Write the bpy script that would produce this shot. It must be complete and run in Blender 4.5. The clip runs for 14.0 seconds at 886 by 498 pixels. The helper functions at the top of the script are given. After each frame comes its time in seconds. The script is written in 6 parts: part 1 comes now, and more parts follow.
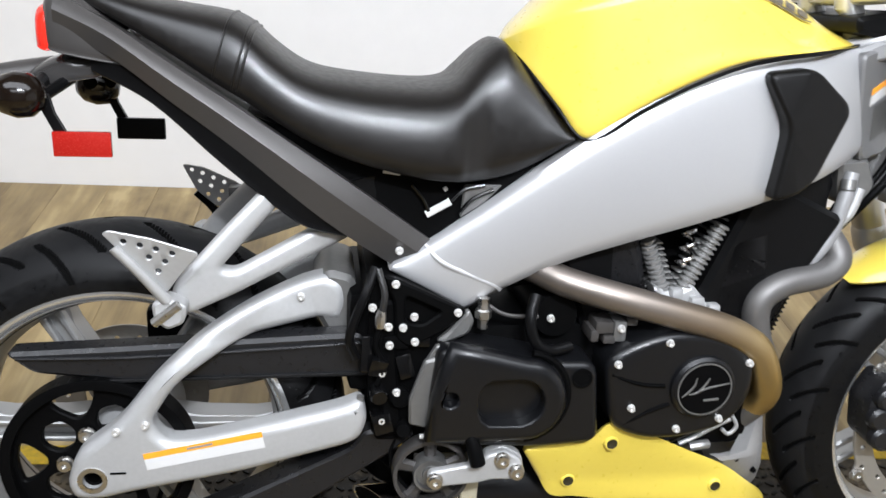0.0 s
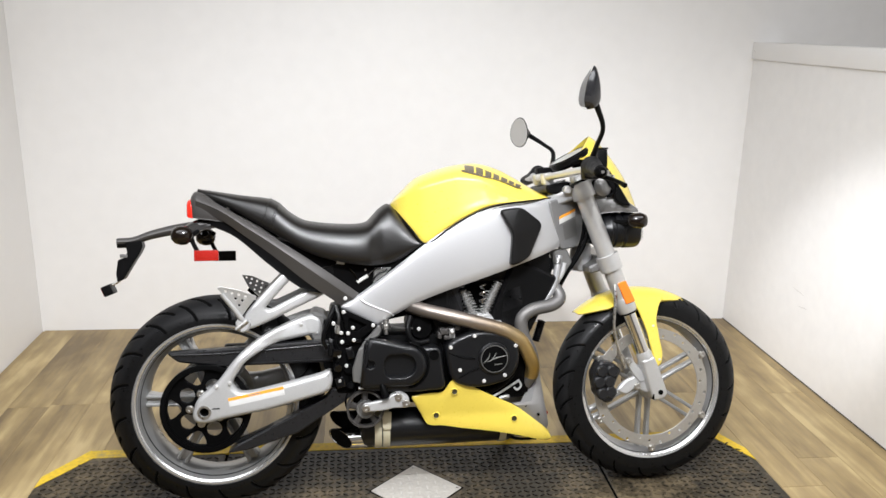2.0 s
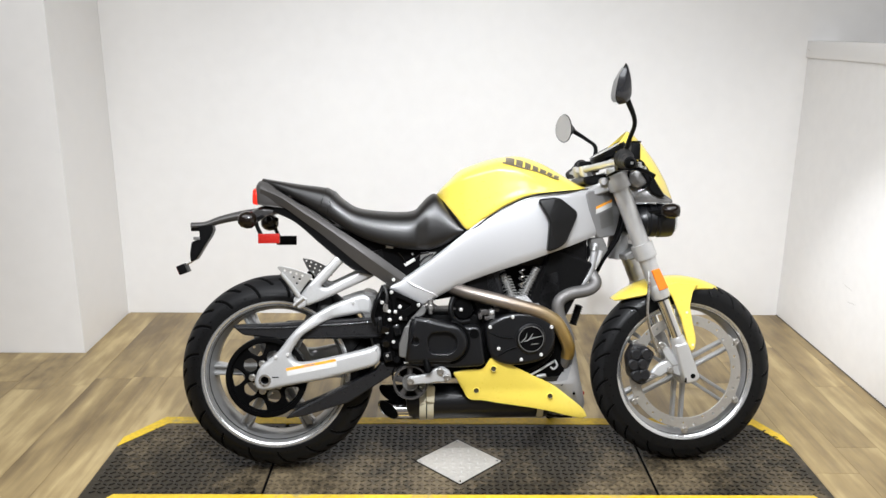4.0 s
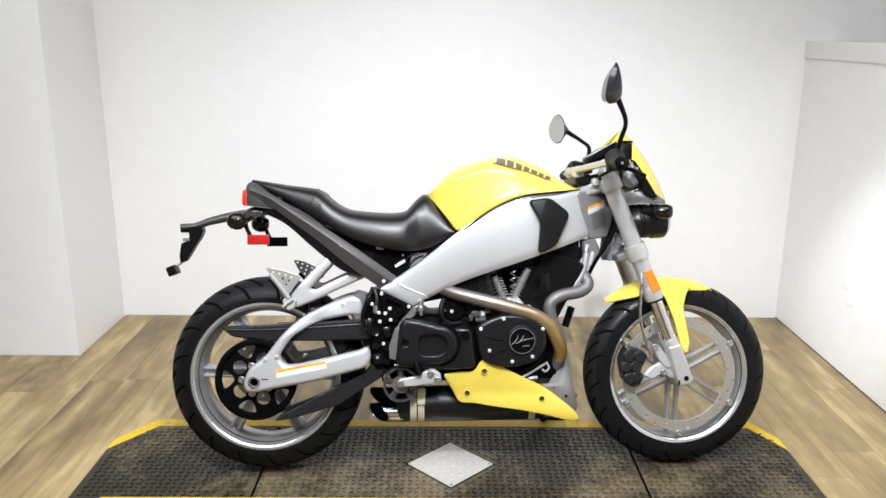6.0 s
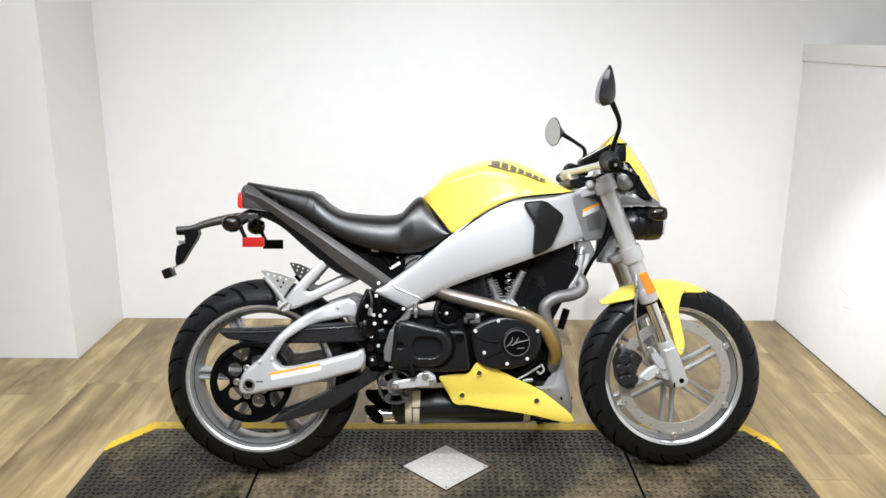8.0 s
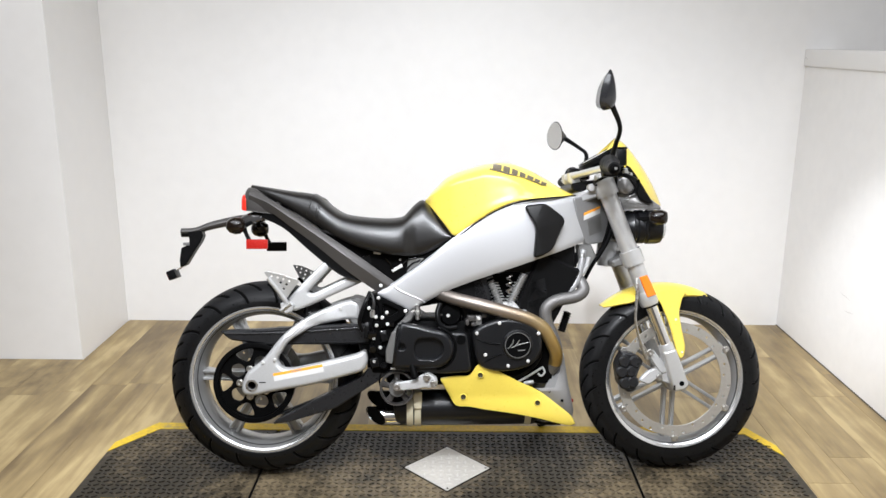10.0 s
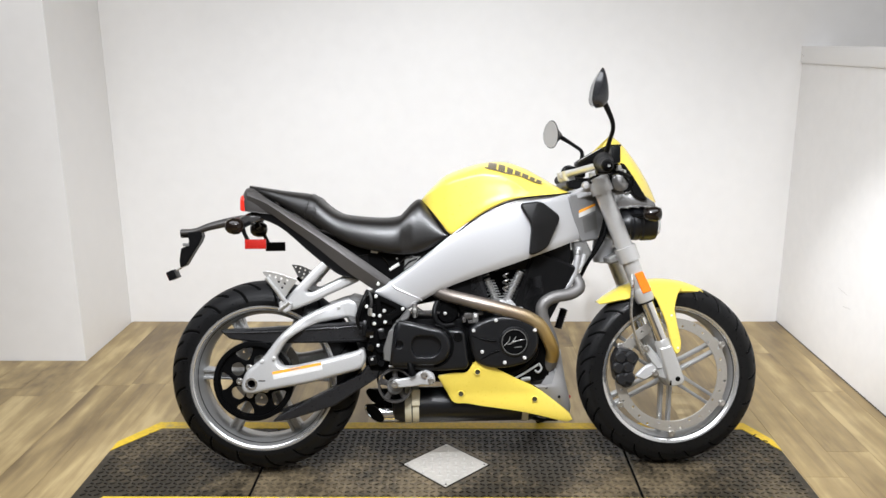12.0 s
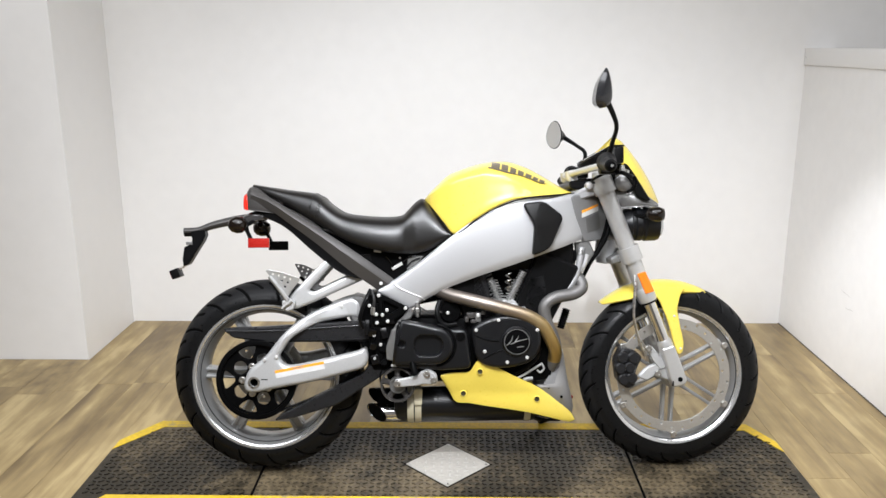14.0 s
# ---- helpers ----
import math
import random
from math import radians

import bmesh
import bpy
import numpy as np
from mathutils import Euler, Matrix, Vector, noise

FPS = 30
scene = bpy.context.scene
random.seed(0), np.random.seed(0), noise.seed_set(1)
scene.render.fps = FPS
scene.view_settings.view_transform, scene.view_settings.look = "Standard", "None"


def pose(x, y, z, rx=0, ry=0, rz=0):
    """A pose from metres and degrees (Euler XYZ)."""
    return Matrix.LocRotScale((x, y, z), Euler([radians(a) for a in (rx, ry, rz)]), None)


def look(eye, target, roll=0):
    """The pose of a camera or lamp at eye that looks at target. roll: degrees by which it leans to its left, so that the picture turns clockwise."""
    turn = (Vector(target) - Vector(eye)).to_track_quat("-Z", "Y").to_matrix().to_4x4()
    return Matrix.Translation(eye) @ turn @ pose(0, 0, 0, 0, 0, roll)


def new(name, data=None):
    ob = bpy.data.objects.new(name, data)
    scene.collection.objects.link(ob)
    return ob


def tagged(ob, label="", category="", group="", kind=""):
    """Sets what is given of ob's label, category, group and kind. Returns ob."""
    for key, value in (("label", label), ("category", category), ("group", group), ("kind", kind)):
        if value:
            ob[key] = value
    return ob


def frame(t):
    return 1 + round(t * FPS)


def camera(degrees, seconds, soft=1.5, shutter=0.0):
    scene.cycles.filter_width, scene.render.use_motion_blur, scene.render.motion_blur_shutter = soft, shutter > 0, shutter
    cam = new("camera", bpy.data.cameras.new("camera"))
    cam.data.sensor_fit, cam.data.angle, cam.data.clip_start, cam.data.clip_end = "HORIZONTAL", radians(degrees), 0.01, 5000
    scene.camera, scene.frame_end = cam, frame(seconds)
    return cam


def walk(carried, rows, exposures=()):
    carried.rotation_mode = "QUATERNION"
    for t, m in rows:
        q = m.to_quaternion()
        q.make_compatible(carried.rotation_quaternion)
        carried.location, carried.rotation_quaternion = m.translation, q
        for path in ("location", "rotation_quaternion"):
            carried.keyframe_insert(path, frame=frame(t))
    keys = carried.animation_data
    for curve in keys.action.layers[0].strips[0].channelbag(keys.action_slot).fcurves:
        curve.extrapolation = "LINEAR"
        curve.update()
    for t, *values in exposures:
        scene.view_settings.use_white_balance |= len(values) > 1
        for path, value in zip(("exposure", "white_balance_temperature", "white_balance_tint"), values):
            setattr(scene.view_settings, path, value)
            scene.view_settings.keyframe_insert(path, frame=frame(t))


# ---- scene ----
cam = camera(57.5, 14.0, 1.5, 0.15)
PATH = [
    (0, (0.326, -0.926, 1.162), (0.548, 0.793, 0.163), 5.0),
    (0.2, (0.325, -1.050, 1.213), (0.535, 0.668, 0.253), 2.21),
    (0.3, (0.322, -1.129, 1.228), (0.515, 0.614, 0.309), 1.21),
    (0.4, (0.28, -1.215, 1.209), (0.515, 0.535, 0.27), 0.8),
    (0.5, (0.284, -1.262, 1.238), (0.567, 0.484, 0.304), 1.5),
    (0.7, (0.330, -1.410, 1.284), (0.597, 0.361, 0.441), 2.52),
    (0.9, (0.380, -1.560, 1.278), (0.611, 0.210, 0.421), 3.07),
    (1, (0.388, -1.626, 1.273), (0.607, 0.176, 0.434), 2.5),
    (1.2, (0.405, -1.784, 1.300), (0.584, 0.036, 0.543), 2.40),
    (1.4, (0.364, -1.904, 1.342), (0.621, -0.071, 0.640), 1.59),
    (1.5, (0.379, -1.961, 1.324), (0.691, -0.101, 0.657), 2.1),
    (1.7, (0.393, -2.078, 1.371), (0.688, -0.227, 0.732), 0.49),
    (1.9, (0.400, -2.175, 1.383), (0.643, -0.291, 0.824), 0.61),
    (2, (0.423, -2.207, 1.391), (0.632, -0.292, 0.853), 1.2),
    (2.2, (0.497, -2.305, 1.400), (0.653, -0.418, 0.820), 1.78),
    (2.4, (0.527, -2.358, 1.385), (0.648, -0.467, 0.810), 1.80),
    (2.5, (0.551, -2.36, 1.385), (0.643, -0.443, 0.821), 1.1),
    (2.7, (0.547, -2.398, 1.366), (0.561, -0.495, 0.820), 0.78),
    (3, (0.514, -2.387, 1.393), (0.57, -0.46, 0.861), 1.6),
    (3.2, (0.509, -2.396, 1.395), (0.535, -0.468, 0.867), 0.4),
    (5.5, (0.545, -2.389, 1.368), (0.552, -0.463, 0.829), 0.7),
    (6, (0.56, -2.38, 1.375), (0.565, -0.45, 0.853), 0.3),
    (6.5, (0.565, -2.373, 1.378), (0.572, -0.443, 0.857), 0.3),
    (7, (0.581, -2.378, 1.369), (0.57, -0.451, 0.836), 0.5),
    (7.5, (0.575, -2.38, 1.371), (0.569, -0.45, 0.849), 0.0),
    (8, (0.587, -2.384, 1.37), (0.583, -0.451, 0.858), 0.2),
    (10.5, (0.598, -2.417, 1.368), (0.578, -0.481, 0.868), 0.2),
    (11, (0.604, -2.428, 1.367), (0.579, -0.492, 0.866), 0.0),
    (11.5, (0.618, -2.429, 1.365), (0.594, -0.493, 0.862), -0.4),
    (12, (0.625, -2.43, 1.365), (0.595, -0.493, 0.868), -0.3),
    (12.5, (0.619, -2.433, 1.363), (0.593, -0.494, 0.872), -0.3),
    (13, (0.618, -2.434, 1.361), (0.589, -0.498, 0.862), 0.2),
    (13.5, (0.614, -2.43, 1.361), (0.583, -0.497, 0.848), -0.2),
    (14, (0.621, -2.434, 1.358), (0.587, -0.496, 0.866), -0.1),
]
EXPOSURES = [(0.0, 0.14, 6050, 10), (0.5, 0.14, 6150, 11), (1.0, 0.10, 6400, 12), (1.5, 0.16, 6350, 11), (2.5, 0.10, 6350, 10), (5.5, 0.24, 6150, 9), (8.0, 0.25, 6150, 9), (10.5, 0.22, 6200, 10), (14.0, 0.12, 6250, 10)]
walk(cam, [(t, look(eye, target, roll)) for t, eye, target, roll in PATH], EXPOSURES)

# ---- light ----
world = bpy.data.worlds.new("world")
scene.world = world
world.use_nodes = True
world.node_tree.nodes["Background"].inputs[0].default_value = (1.0, 0.98, 0.97, 1)
world.node_tree.nodes["Background"].inputs[1].default_value = 0.15


def lamp(name, kind, m, power, size, colour=(0.98, 0.985, 1.0), size_y=None):
    data = bpy.data.lights.new(name, kind)
    data.energy, data.color = power, colour
    if kind == "AREA":
        data.shape, data.size, data.size_y = "RECTANGLE", size, size_y or size
    else:
        data.shadow_soft_size = size
    ob = new(name, data)
    ob.matrix_world = m
    return ob


# Broad overhead fill, added for even room light; no such panels known.
lamp("overhead_fill_light", "AREA", look((0.3, -0.9, 2.72), (0.3, -0.9, 0)), 92, 4.6, size_y=1.2)
lamp("overhead_fill_light", "AREA", look((0.3, -2.6, 2.72), (0.3, -2.6, 0)), 40, 3.0, size_y=1.0)
for dx in (0.40, 0.80):
    s = lamp("key_and_fill_spot", "SPOT", look((dx, -1.75, 2.6), (0.6, 0.80, -0.1)), 165, 0.04)
    s.data.spot_size, s.data.spot_blend = radians(74), 1.0
# Two further spots, added as fill to brighten the side walls.
for eye, aim, power in (((-0.2, -1.9, 2.6), (2.23, 0.4, 0.7), 95), ((1.4, -1.9, 2.6), (-1.3, 0.9, 0.8), 60)):
    s = lamp("key_and_fill_spot", "SPOT", look(eye, aim), power, 0.05)
    s.data.spot_size, s.data.spot_blend = radians(52), 1.0
s = lamp("wall_spot", "SPOT", look((0.3, -1.7, 2.55), (2.23, 0.52, 0.47)), 430, 0.04)
s.data.spot_size, s.data.spot_blend = radians(16), 1.0


# ---- materials ----
def mat(name, colour, rough=0.5, metal=0.0, vary=0.12, scale=30.0, bump=0.0, bump_scale=200.0, coat=0.0, rough_vary=0.1, spec=0.5):
    """A surface with two scales of variation in colour, one in gloss, and a fine relief."""
    m = bpy.data.materials.new(name)
    m.use_nodes = True
    nt = m.node_tree
    b = nt.nodes["Principled BSDF"]
    co = nt.nodes.new("ShaderNodeTexCoord")
    b.inputs["Metallic"].default_value = metal
    b.inputs["Specular IOR Level"].default_value = spec
    b.inputs["Coat Weight"].default_value = coat
    b.inputs["Coat Roughness"].default_value = 0.04
    big = nt.nodes.new("ShaderNodeTexNoise")
    big.inputs["Scale"].default_value, big.inputs["Detail"].default_value = scale * 0.2, 4
    small = nt.nodes.new("ShaderNodeTexNoise")
    small.inputs["Scale"].default_value, small.inputs["Detail"].default_value = scale * 4, 3
    add = nt.nodes.new("ShaderNodeMath")
    add.operation = "ADD"
    for n in (big, small):
        nt.links.new(co.outputs["Object"], n.inputs["Vector"])
    nt.links.new(big.outputs[0], add.inputs[0])
    nt.links.new(small.outputs[0], add.inputs[1])
    ramp = nt.nodes.new("ShaderNodeMapRange")
    ramp.inputs[1].default_value, ramp.inputs[2].default_value = 0.6, 1.4
    ramp.inputs[3].default_value, ramp.inputs[4].default_value = 1 - vary, 1 + vary
    nt.links.new(add.outputs[0], ramp.inputs[0])
    mix = nt.nodes.new("ShaderNodeVectorMath")
    mix.operation = "SCALE"
    mix.inputs[0].default_value = colour
    nt.links.new(ramp.outputs[0], mix.inputs["Scale"])
    nt.links.new(mix.outputs[0], b.inputs["Base Color"])
    rr = nt.nodes.new("ShaderNodeMapRange")
    rr.inputs[1].default_value, rr.inputs[2].default_value = 0.3, 0.7
    rr.inputs[3].default_value, rr.inputs[4].default_value = max(0.02, rough - rough_vary), min(1, rough + rough_vary)
    nt.links.new(small.outputs[0], rr.inputs[0])
    nt.links.new(rr.outputs[0], b.inputs["Roughness"])
    if bump:
        grain = nt.nodes.new("ShaderNodeTexNoise")
        grain.inputs["Scale"].default_value, grain.inputs["Detail"].default_value = bump_scale, 5
        nt.links.new(co.outputs["Object"], grain.inputs["Vector"])
        bp_node = nt.nodes.new("ShaderNodeBump")
        bp_node.inputs["Strength"].default_value, bp_node.inputs["Distance"].default_value = bump, 0.002
        nt.links.new(grain.outputs[0], bp_node.inputs["Height"])
        nt.links.new(bp_node.outputs[0], b.inputs["Normal"])
    return m


YELLOW = mat("yellow_paint", (0.72, 0.560, 0.082), 0.30, vary=0.025, coat=1.0, rough_vary=0.03)
FIN = mat("fin_edge_aluminium", (0.20, 0.20, 0.197), 0.45, 0.6, vary=0.1)
SILVER = mat("silver_frame_paint", (0.45, 0.45, 0.455), 0.42, 0.5, vary=0.02, scale=60, coat=0.1, bump=0.015, bump_scale=900, rough_vary=0.03)
CAST = mat("cast_aluminium", (0.425, 0.425, 0.422), 0.46, 0.40, vary=0.07, scale=40, bump=0.03, bump_scale=700, rough_vary=0.04)
FORK = mat("anodised_fork_silver", (0.55, 0.546, 0.535), 0.30, 0.62, vary=0.03, rough_vary=0.025)
CHROME = mat("bright_chrome", (0.82, 0.82, 0.82), 0.08, 1.0, vary=0.02, rough_vary=0.03)
STEEL = mat("brushed_steel", (0.55, 0.54, 0.52), 0.32, 1.0, vary=0.08)
DISC = mat("brake_disc_steel", (0.38, 0.36, 0.325), 0.42, 0.65, vary=0.1)
RIM = mat("rim_silver", (0.39, 0.39, 0.386), 0.36, 0.7, vary=0.03, rough_vary=0.02)
LIP = mat("polished_rim_lip", (0.66, 0.66, 0.65), 0.24, 0.85, vary=0.01, rough_vary=0.015)
EXHAUST = mat("heat_tinted_steel", (0.33, 0.23, 0.14), 0.40, 0.8, vary=0.2, scale=9, rough_vary=0.03)
EXHAUST_DARK = mat("dull_header_steel", (0.135, 0.130, 0.126), 0.52, 0.6, vary=0.12, scale=9, rough_vary=0.03)
HOSE = mat("grey_rubber_hose", (0.019, 0.0185, 0.018), 0.42, vary=0.1, spec=0.35, rough_vary=0.04)
SMOKE = mat("glossy_grey_moulding", (0.045, 0.043, 0.042), 0.16, 0.25, vary=0.06, scale=12, coat=0.6, rough_vary=0.03)
CREAM = mat("cream_heat_strap", (0.50, 0.46, 0.34), 0.5, 0.1, vary=0.06)
HOLE_SHADE = mat("olive_hole_shade", (0.030, 0.026, 0.012), 0.45, 0.2, vary=0.15)
ZINC = mat("zinc_plated_bolt", (0.74, 0.735, 0.72), 0.34, 0.6, vary=0.06)
DULL = mat("dull_cast_bracket", (0.18, 0.178, 0.172), 0.42, 0.6, vary=0.1, rough_vary=0.05)
DARKRED = mat("deep_red_reflector", (0.30, 0.010, 0.006), 0.22, vary=0.06, scale=200, coat=0.5)
RUBBER = mat("tyre_rubber", (0.0082, 0.0082, 0.0086), 0.50, vary=0.25, scale=14, bump=0.04, bump_scale=400, spec=0.13)
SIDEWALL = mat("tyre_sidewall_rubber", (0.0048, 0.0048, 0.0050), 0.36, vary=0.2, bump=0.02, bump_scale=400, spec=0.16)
# Near-black that carries the shade inside grooves, gaps and holes.
RECESS_SHADE = mat("recess_shade_black", (0.002, 0.002, 0.002), 0.9, spec=0.04)
BLACK = mat("black_powder_coat", (0.0025, 0.0025, 0.0026), 0.4, vary=0.15, bump=0.02, bump_scale=1200, spec=0.03, rough_vary=0.05)
PLASTIC = mat("black_plastic", (0.0035, 0.0035, 0.0037), 0.32, vary=0.15, bump=0.015, bump_scale=900, spec=0.12, rough_vary=0.04)
GREY = mat("dark_grey_moulding", (0.056, 0.0525, 0.050), 0.34, 0.25, vary=0.05, bump=0.02, bump_scale=1200, spec=0.4, rough_vary=0.04)
COVER = mat("satin_black_cover", (0.0046, 0.0048, 0.0056), 0.31, vary=0.1, bump=0.012, bump_scale=1200, spec=0.38, rough_vary=0.03)
LEATHER = mat("black_seat_vinyl", (0.0052, 0.0045, 0.0041), 0.37, vary=0.14, bump=0.07, bump_scale=70, spec=0.5, rough_vary=0.05)
ORANGE = mat("orange_reflector", (0.72, 0.175, 0.01), 0.2, vary=0.06, scale=200, coat=0.6)
RED = mat("red_reflector", (0.75, 0.025, 0.012), 0.2, vary=0.06, scale=200, coat=0.6)
AMBER = mat("smoked_signal_lens", (0.006, 0.0038, 0.0026), 0.16, vary=0.1, coat=0.3, rough_vary=0.02, spec=0.3)
LENS = mat("headlamp_lens", (0.55, 0.56, 0.56), 0.06, 0.6, vary=0.02, coat=1.0)
MIRROR = mat("mirror_glass", (0.86, 0.87, 0.87), 0.02, 1.0, vary=0.0, rough_vary=0.0)
GREYPAINT = mat("grey_chin_plastic", (0.27, 0.265, 0.26), 0.45, 0.2, vary=0.06)
NECK = mat("dull_grey_casting", (0.30, 0.30, 0.302), 0.42, 0.35, vary=0.05, rough_vary=0.03)
# Darker than the spar silver: shade of the inward curve is in the colour.
NECK_SHADED = mat("shaded_neck_casting", (0.20, 0.199, 0.199), 0.38, 0.35, vary=0.06, rough_vary=0.04)
SCOOP = mat("satin_scoop_plastic", (0.0040, 0.0038, 0.0037), 0.40, vary=0.12, bump=0.02, bump_scale=900, spec=0.22, rough_vary=0.05)
SHROUD = mat("dark_grey_shroud_plastic", (0.0095, 0.0095, 0.0105), 0.34, vary=0.1, bump=0.02, bump_scale=900, spec=0.4)
PUSHROD = mat("dull_pushrod_metal", (0.30, 0.298, 0.29), 0.40, 0.6, vary=0.15, scale=60)
GLOSS = mat("glossy_black_enamel", (0.0025, 0.0025, 0.0027), 0.16, vary=0.2, spec=0.35, rough_vary=0.05)
# Grey of the walls out of view, chosen to cut fill on glossy blacks.
UNSEEN_WALL = mat("unseen_wall_grey", (0.20, 0.19, 0.18), 0.6, vary=0.06, scale=3)
SHELL = mat("gloss_mirror_shell", (0.011, 0.011, 0.012), 0.22, vary=0.1, spec=0.6, coat=0.3, rough_vary=0.03)
SMOKE_PALE = mat("pale_grey_lamp_fairing", (0.17, 0.165, 0.16), 0.20, 0.35, vary=0.1, scale=10, coat=0.7, rough_vary=0.03)
SCUFF = mat("dull_scuff_mark", (0.70, 0.685, 0.66), 0.6, vary=0.25, scale=60)
WHITE = mat("white_label", (0.56, 0.555, 0.54), 0.5, vary=0.03)
STRIPE = mat("orange_label_print", (0.85, 0.33, 0.02), 0.5, vary=0.03)
PRINT = mat("grey_print", (0.2, 0.2, 0.2), 0.5)
DECAL = mat("grey_tank_decal", (0.10, 0.082, 0.055), 0.4, vary=0.08, coat=0.5)
WALL = mat("white_wall_paint", (0.80, 0.785, 0.765), 0.45, vary=0.025, scale=4, bump=0.03, bump_scale=160)
UNSEEN_CEIL = mat("unseen_ceiling_grey", (0.30, 0.295, 0.29), 0.8, vary=0.03, scale=5)
PLATE = mat("tread_plate_aluminium", (0.50, 0.475, 0.43), 0.48, 0.4, vary=0.2, scale=30)
PLATE_BAR = mat("worn_tread_bar", (0.58, 0.56, 0.52), 0.40, 0.5, vary=0.1, scale=30)
SCUFFED = mat("scuffed_white_paint", (0.80, 0.785, 0.765), 0.42, vary=0.04, scale=5, bump=0.03, bump_scale=160)


def heat_tint(m):
    """Bare pipe that turns from dull brown-grey to straw and bronze towards its lower end."""
    nt = m.node_tree
    b = nt.nodes["Principled BSDF"]
    co, sep = nt.nodes.new("ShaderNodeTexCoord"), nt.nodes.new("ShaderNodeSeparateXYZ")
    wob = nt.nodes.new("ShaderNodeTexNoise")
    wob.inputs["Scale"].default_value = 14
    add = nt.nodes.new("ShaderNodeMath")
    add.operation, add.inputs[1].default_value = "MULTIPLY_ADD", 0.06
    ramp = nt.nodes.new("ShaderNodeValToRGB")
    els = ramp.color_ramp.elements
    els[0].position, els[0].color = 0.60, (0.15, 0.132, 0.118, 1)
    els[1].position, els[1].color = 0.985, (0.40, 0.26, 0.06, 1)
    for p, c in ((0.74, (0.25, 0.215, 0.185, 1)), (0.84, (0.27, 0.21, 0.15, 1)), (0.90, (0.39, 0.29, 0.15, 1))):
        e = els.new(p)
        e.color = c
    nt.links.new(co.outputs["Object"], sep.inputs[0])
    nt.links.new(co.outputs["Object"], wob.inputs["Vector"])
    nt.links.new(wob.outputs[0], add.inputs[0])
    nt.links.new(sep.outputs[0], add.inputs[2])
    nt.links.new(add.outputs[0], ramp.inputs[0])
    nt.links.new(ramp.outputs[0], b.inputs["Base Color"])


heat_tint(EXHAUST)


def wood():
    """Oak-look planks: grain stretched along y, each plank its own tone."""
    m = bpy.data.materials.new("oak_plank")
    m.use_nodes = True
    nt = m.node_tree
    b = nt.nodes["Principled BSDF"]
    co, info = nt.nodes.new("ShaderNodeTexCoord"), nt.nodes.new("ShaderNodeObjectInfo")
    off = nt.nodes.new("ShaderNodeVectorMath")
    off.operation = "MULTIPLY_ADD"
    off.inputs[1].default_value = (1, 1, 1)
    comb = nt.nodes.new("ShaderNodeCombineXYZ")
    k = nt.nodes.new("ShaderNodeMath")
    k.operation, k.inputs[1].default_value = "MULTIPLY", 37.0
    nt.links.new(info.outputs["Random"], k.inputs[0])
    nt.links.new(k.outputs[0], comb.inputs[0])
    nt.links.new(k.outputs[0], comb.inputs[1])
    nt.links.new(co.outputs["Object"], off.inputs[0])
    nt.links.new(comb.outputs[0], off.inputs[2])
    fine = nt.nodes.new("ShaderNodeMapping")
    fine.inputs["Scale"].default_value = (60, 2.2, 1)
    broad = nt.nodes.new("ShaderNodeMapping")
    broad.inputs["Scale"].default_value = (11, 1.5, 1)
    n1, n2 = nt.nodes.new("ShaderNodeTexNoise"), nt.nodes.new("ShaderNodeTexNoise")
    for mp, n in ((fine, n1), (broad, n2)):
        nt.links.new(off.outputs[0], mp.inputs[0])
        nt.links.new(mp.outputs[0], n.inputs["Vector"])
        n.inputs["Scale"].default_value, n.inputs["Detail"].default_value, n.inputs["Distortion"].default_value = 1.0, 6, 0.3
    a = nt.nodes.new("ShaderNodeMath")
    a.operation, a.inputs[1].default_value = "MULTIPLY_ADD", 0.32
    nt.links.new(n1.outputs[0], a.inputs[0])
    nt.links.new(n2.outputs[0], a.inputs[2])
    a2 = nt.nodes.new("ShaderNodeMath")
    a2.operation, a2.inputs[1].default_value = "MULTIPLY_ADD", 0.25
    nt.links.new(info.outputs["Random"], a2.inputs[0])
    nt.links.new(a.outputs[0], a2.inputs[2])
    ramp = nt.nodes.new("ShaderNodeValToRGB")
    els = ramp.color_ramp.elements
    els[0].position, els[0].color = 0.54, (0.146, 0.099, 0.042, 1)
    els[1].position, els[1].color = 1.16, (0.45, 0.342, 0.166, 1)
    e = els.new(0.84)
    e.color = (0.312, 0.226, 0.100, 1)
    blot = nt.nodes.new("ShaderNodeMapping")
    blot.inputs["Scale"].default_value = (16, 6, 1)
    n3 = nt.nodes.new("ShaderNodeTexNoise")
    n3.inputs["Scale"].default_value, n3.inputs["Detail"].default_value = 1.0, 3
    nt.links.new(off.outputs[0], blot.inputs[0])
    nt.links.new(blot.outputs[0], n3.inputs["Vector"])
    a3 = nt.nodes.new("ShaderNodeMath")
    a3.operation, a3.inputs[1].default_value = "MULTIPLY_ADD", 0.40
    nt.links.new(n3.outputs[0], a3.inputs[0])
    nt.links.new(a2.outputs[0], a3.inputs[2])
    a4 = nt.nodes.new("ShaderNodeMath")
    a4.operation, a4.inputs[1].default_value = "SUBTRACT", 0.185
    nt.links.new(a3.outputs[0], a4.inputs[0])
    nt.links.new(a4.outputs[0], ramp.inputs[0])
    nt.links.new(ramp.outputs[0], b.inputs["Base Color"])
    r = nt.nodes.new("ShaderNodeMapRange")
    r.inputs[3].default_value, r.inputs[4].default_value = 0.3, 0.5
    nt.links.new(n1.outputs[0], r.inputs[0])
    nt.links.new(r.outputs[0], b.inputs["Roughness"])
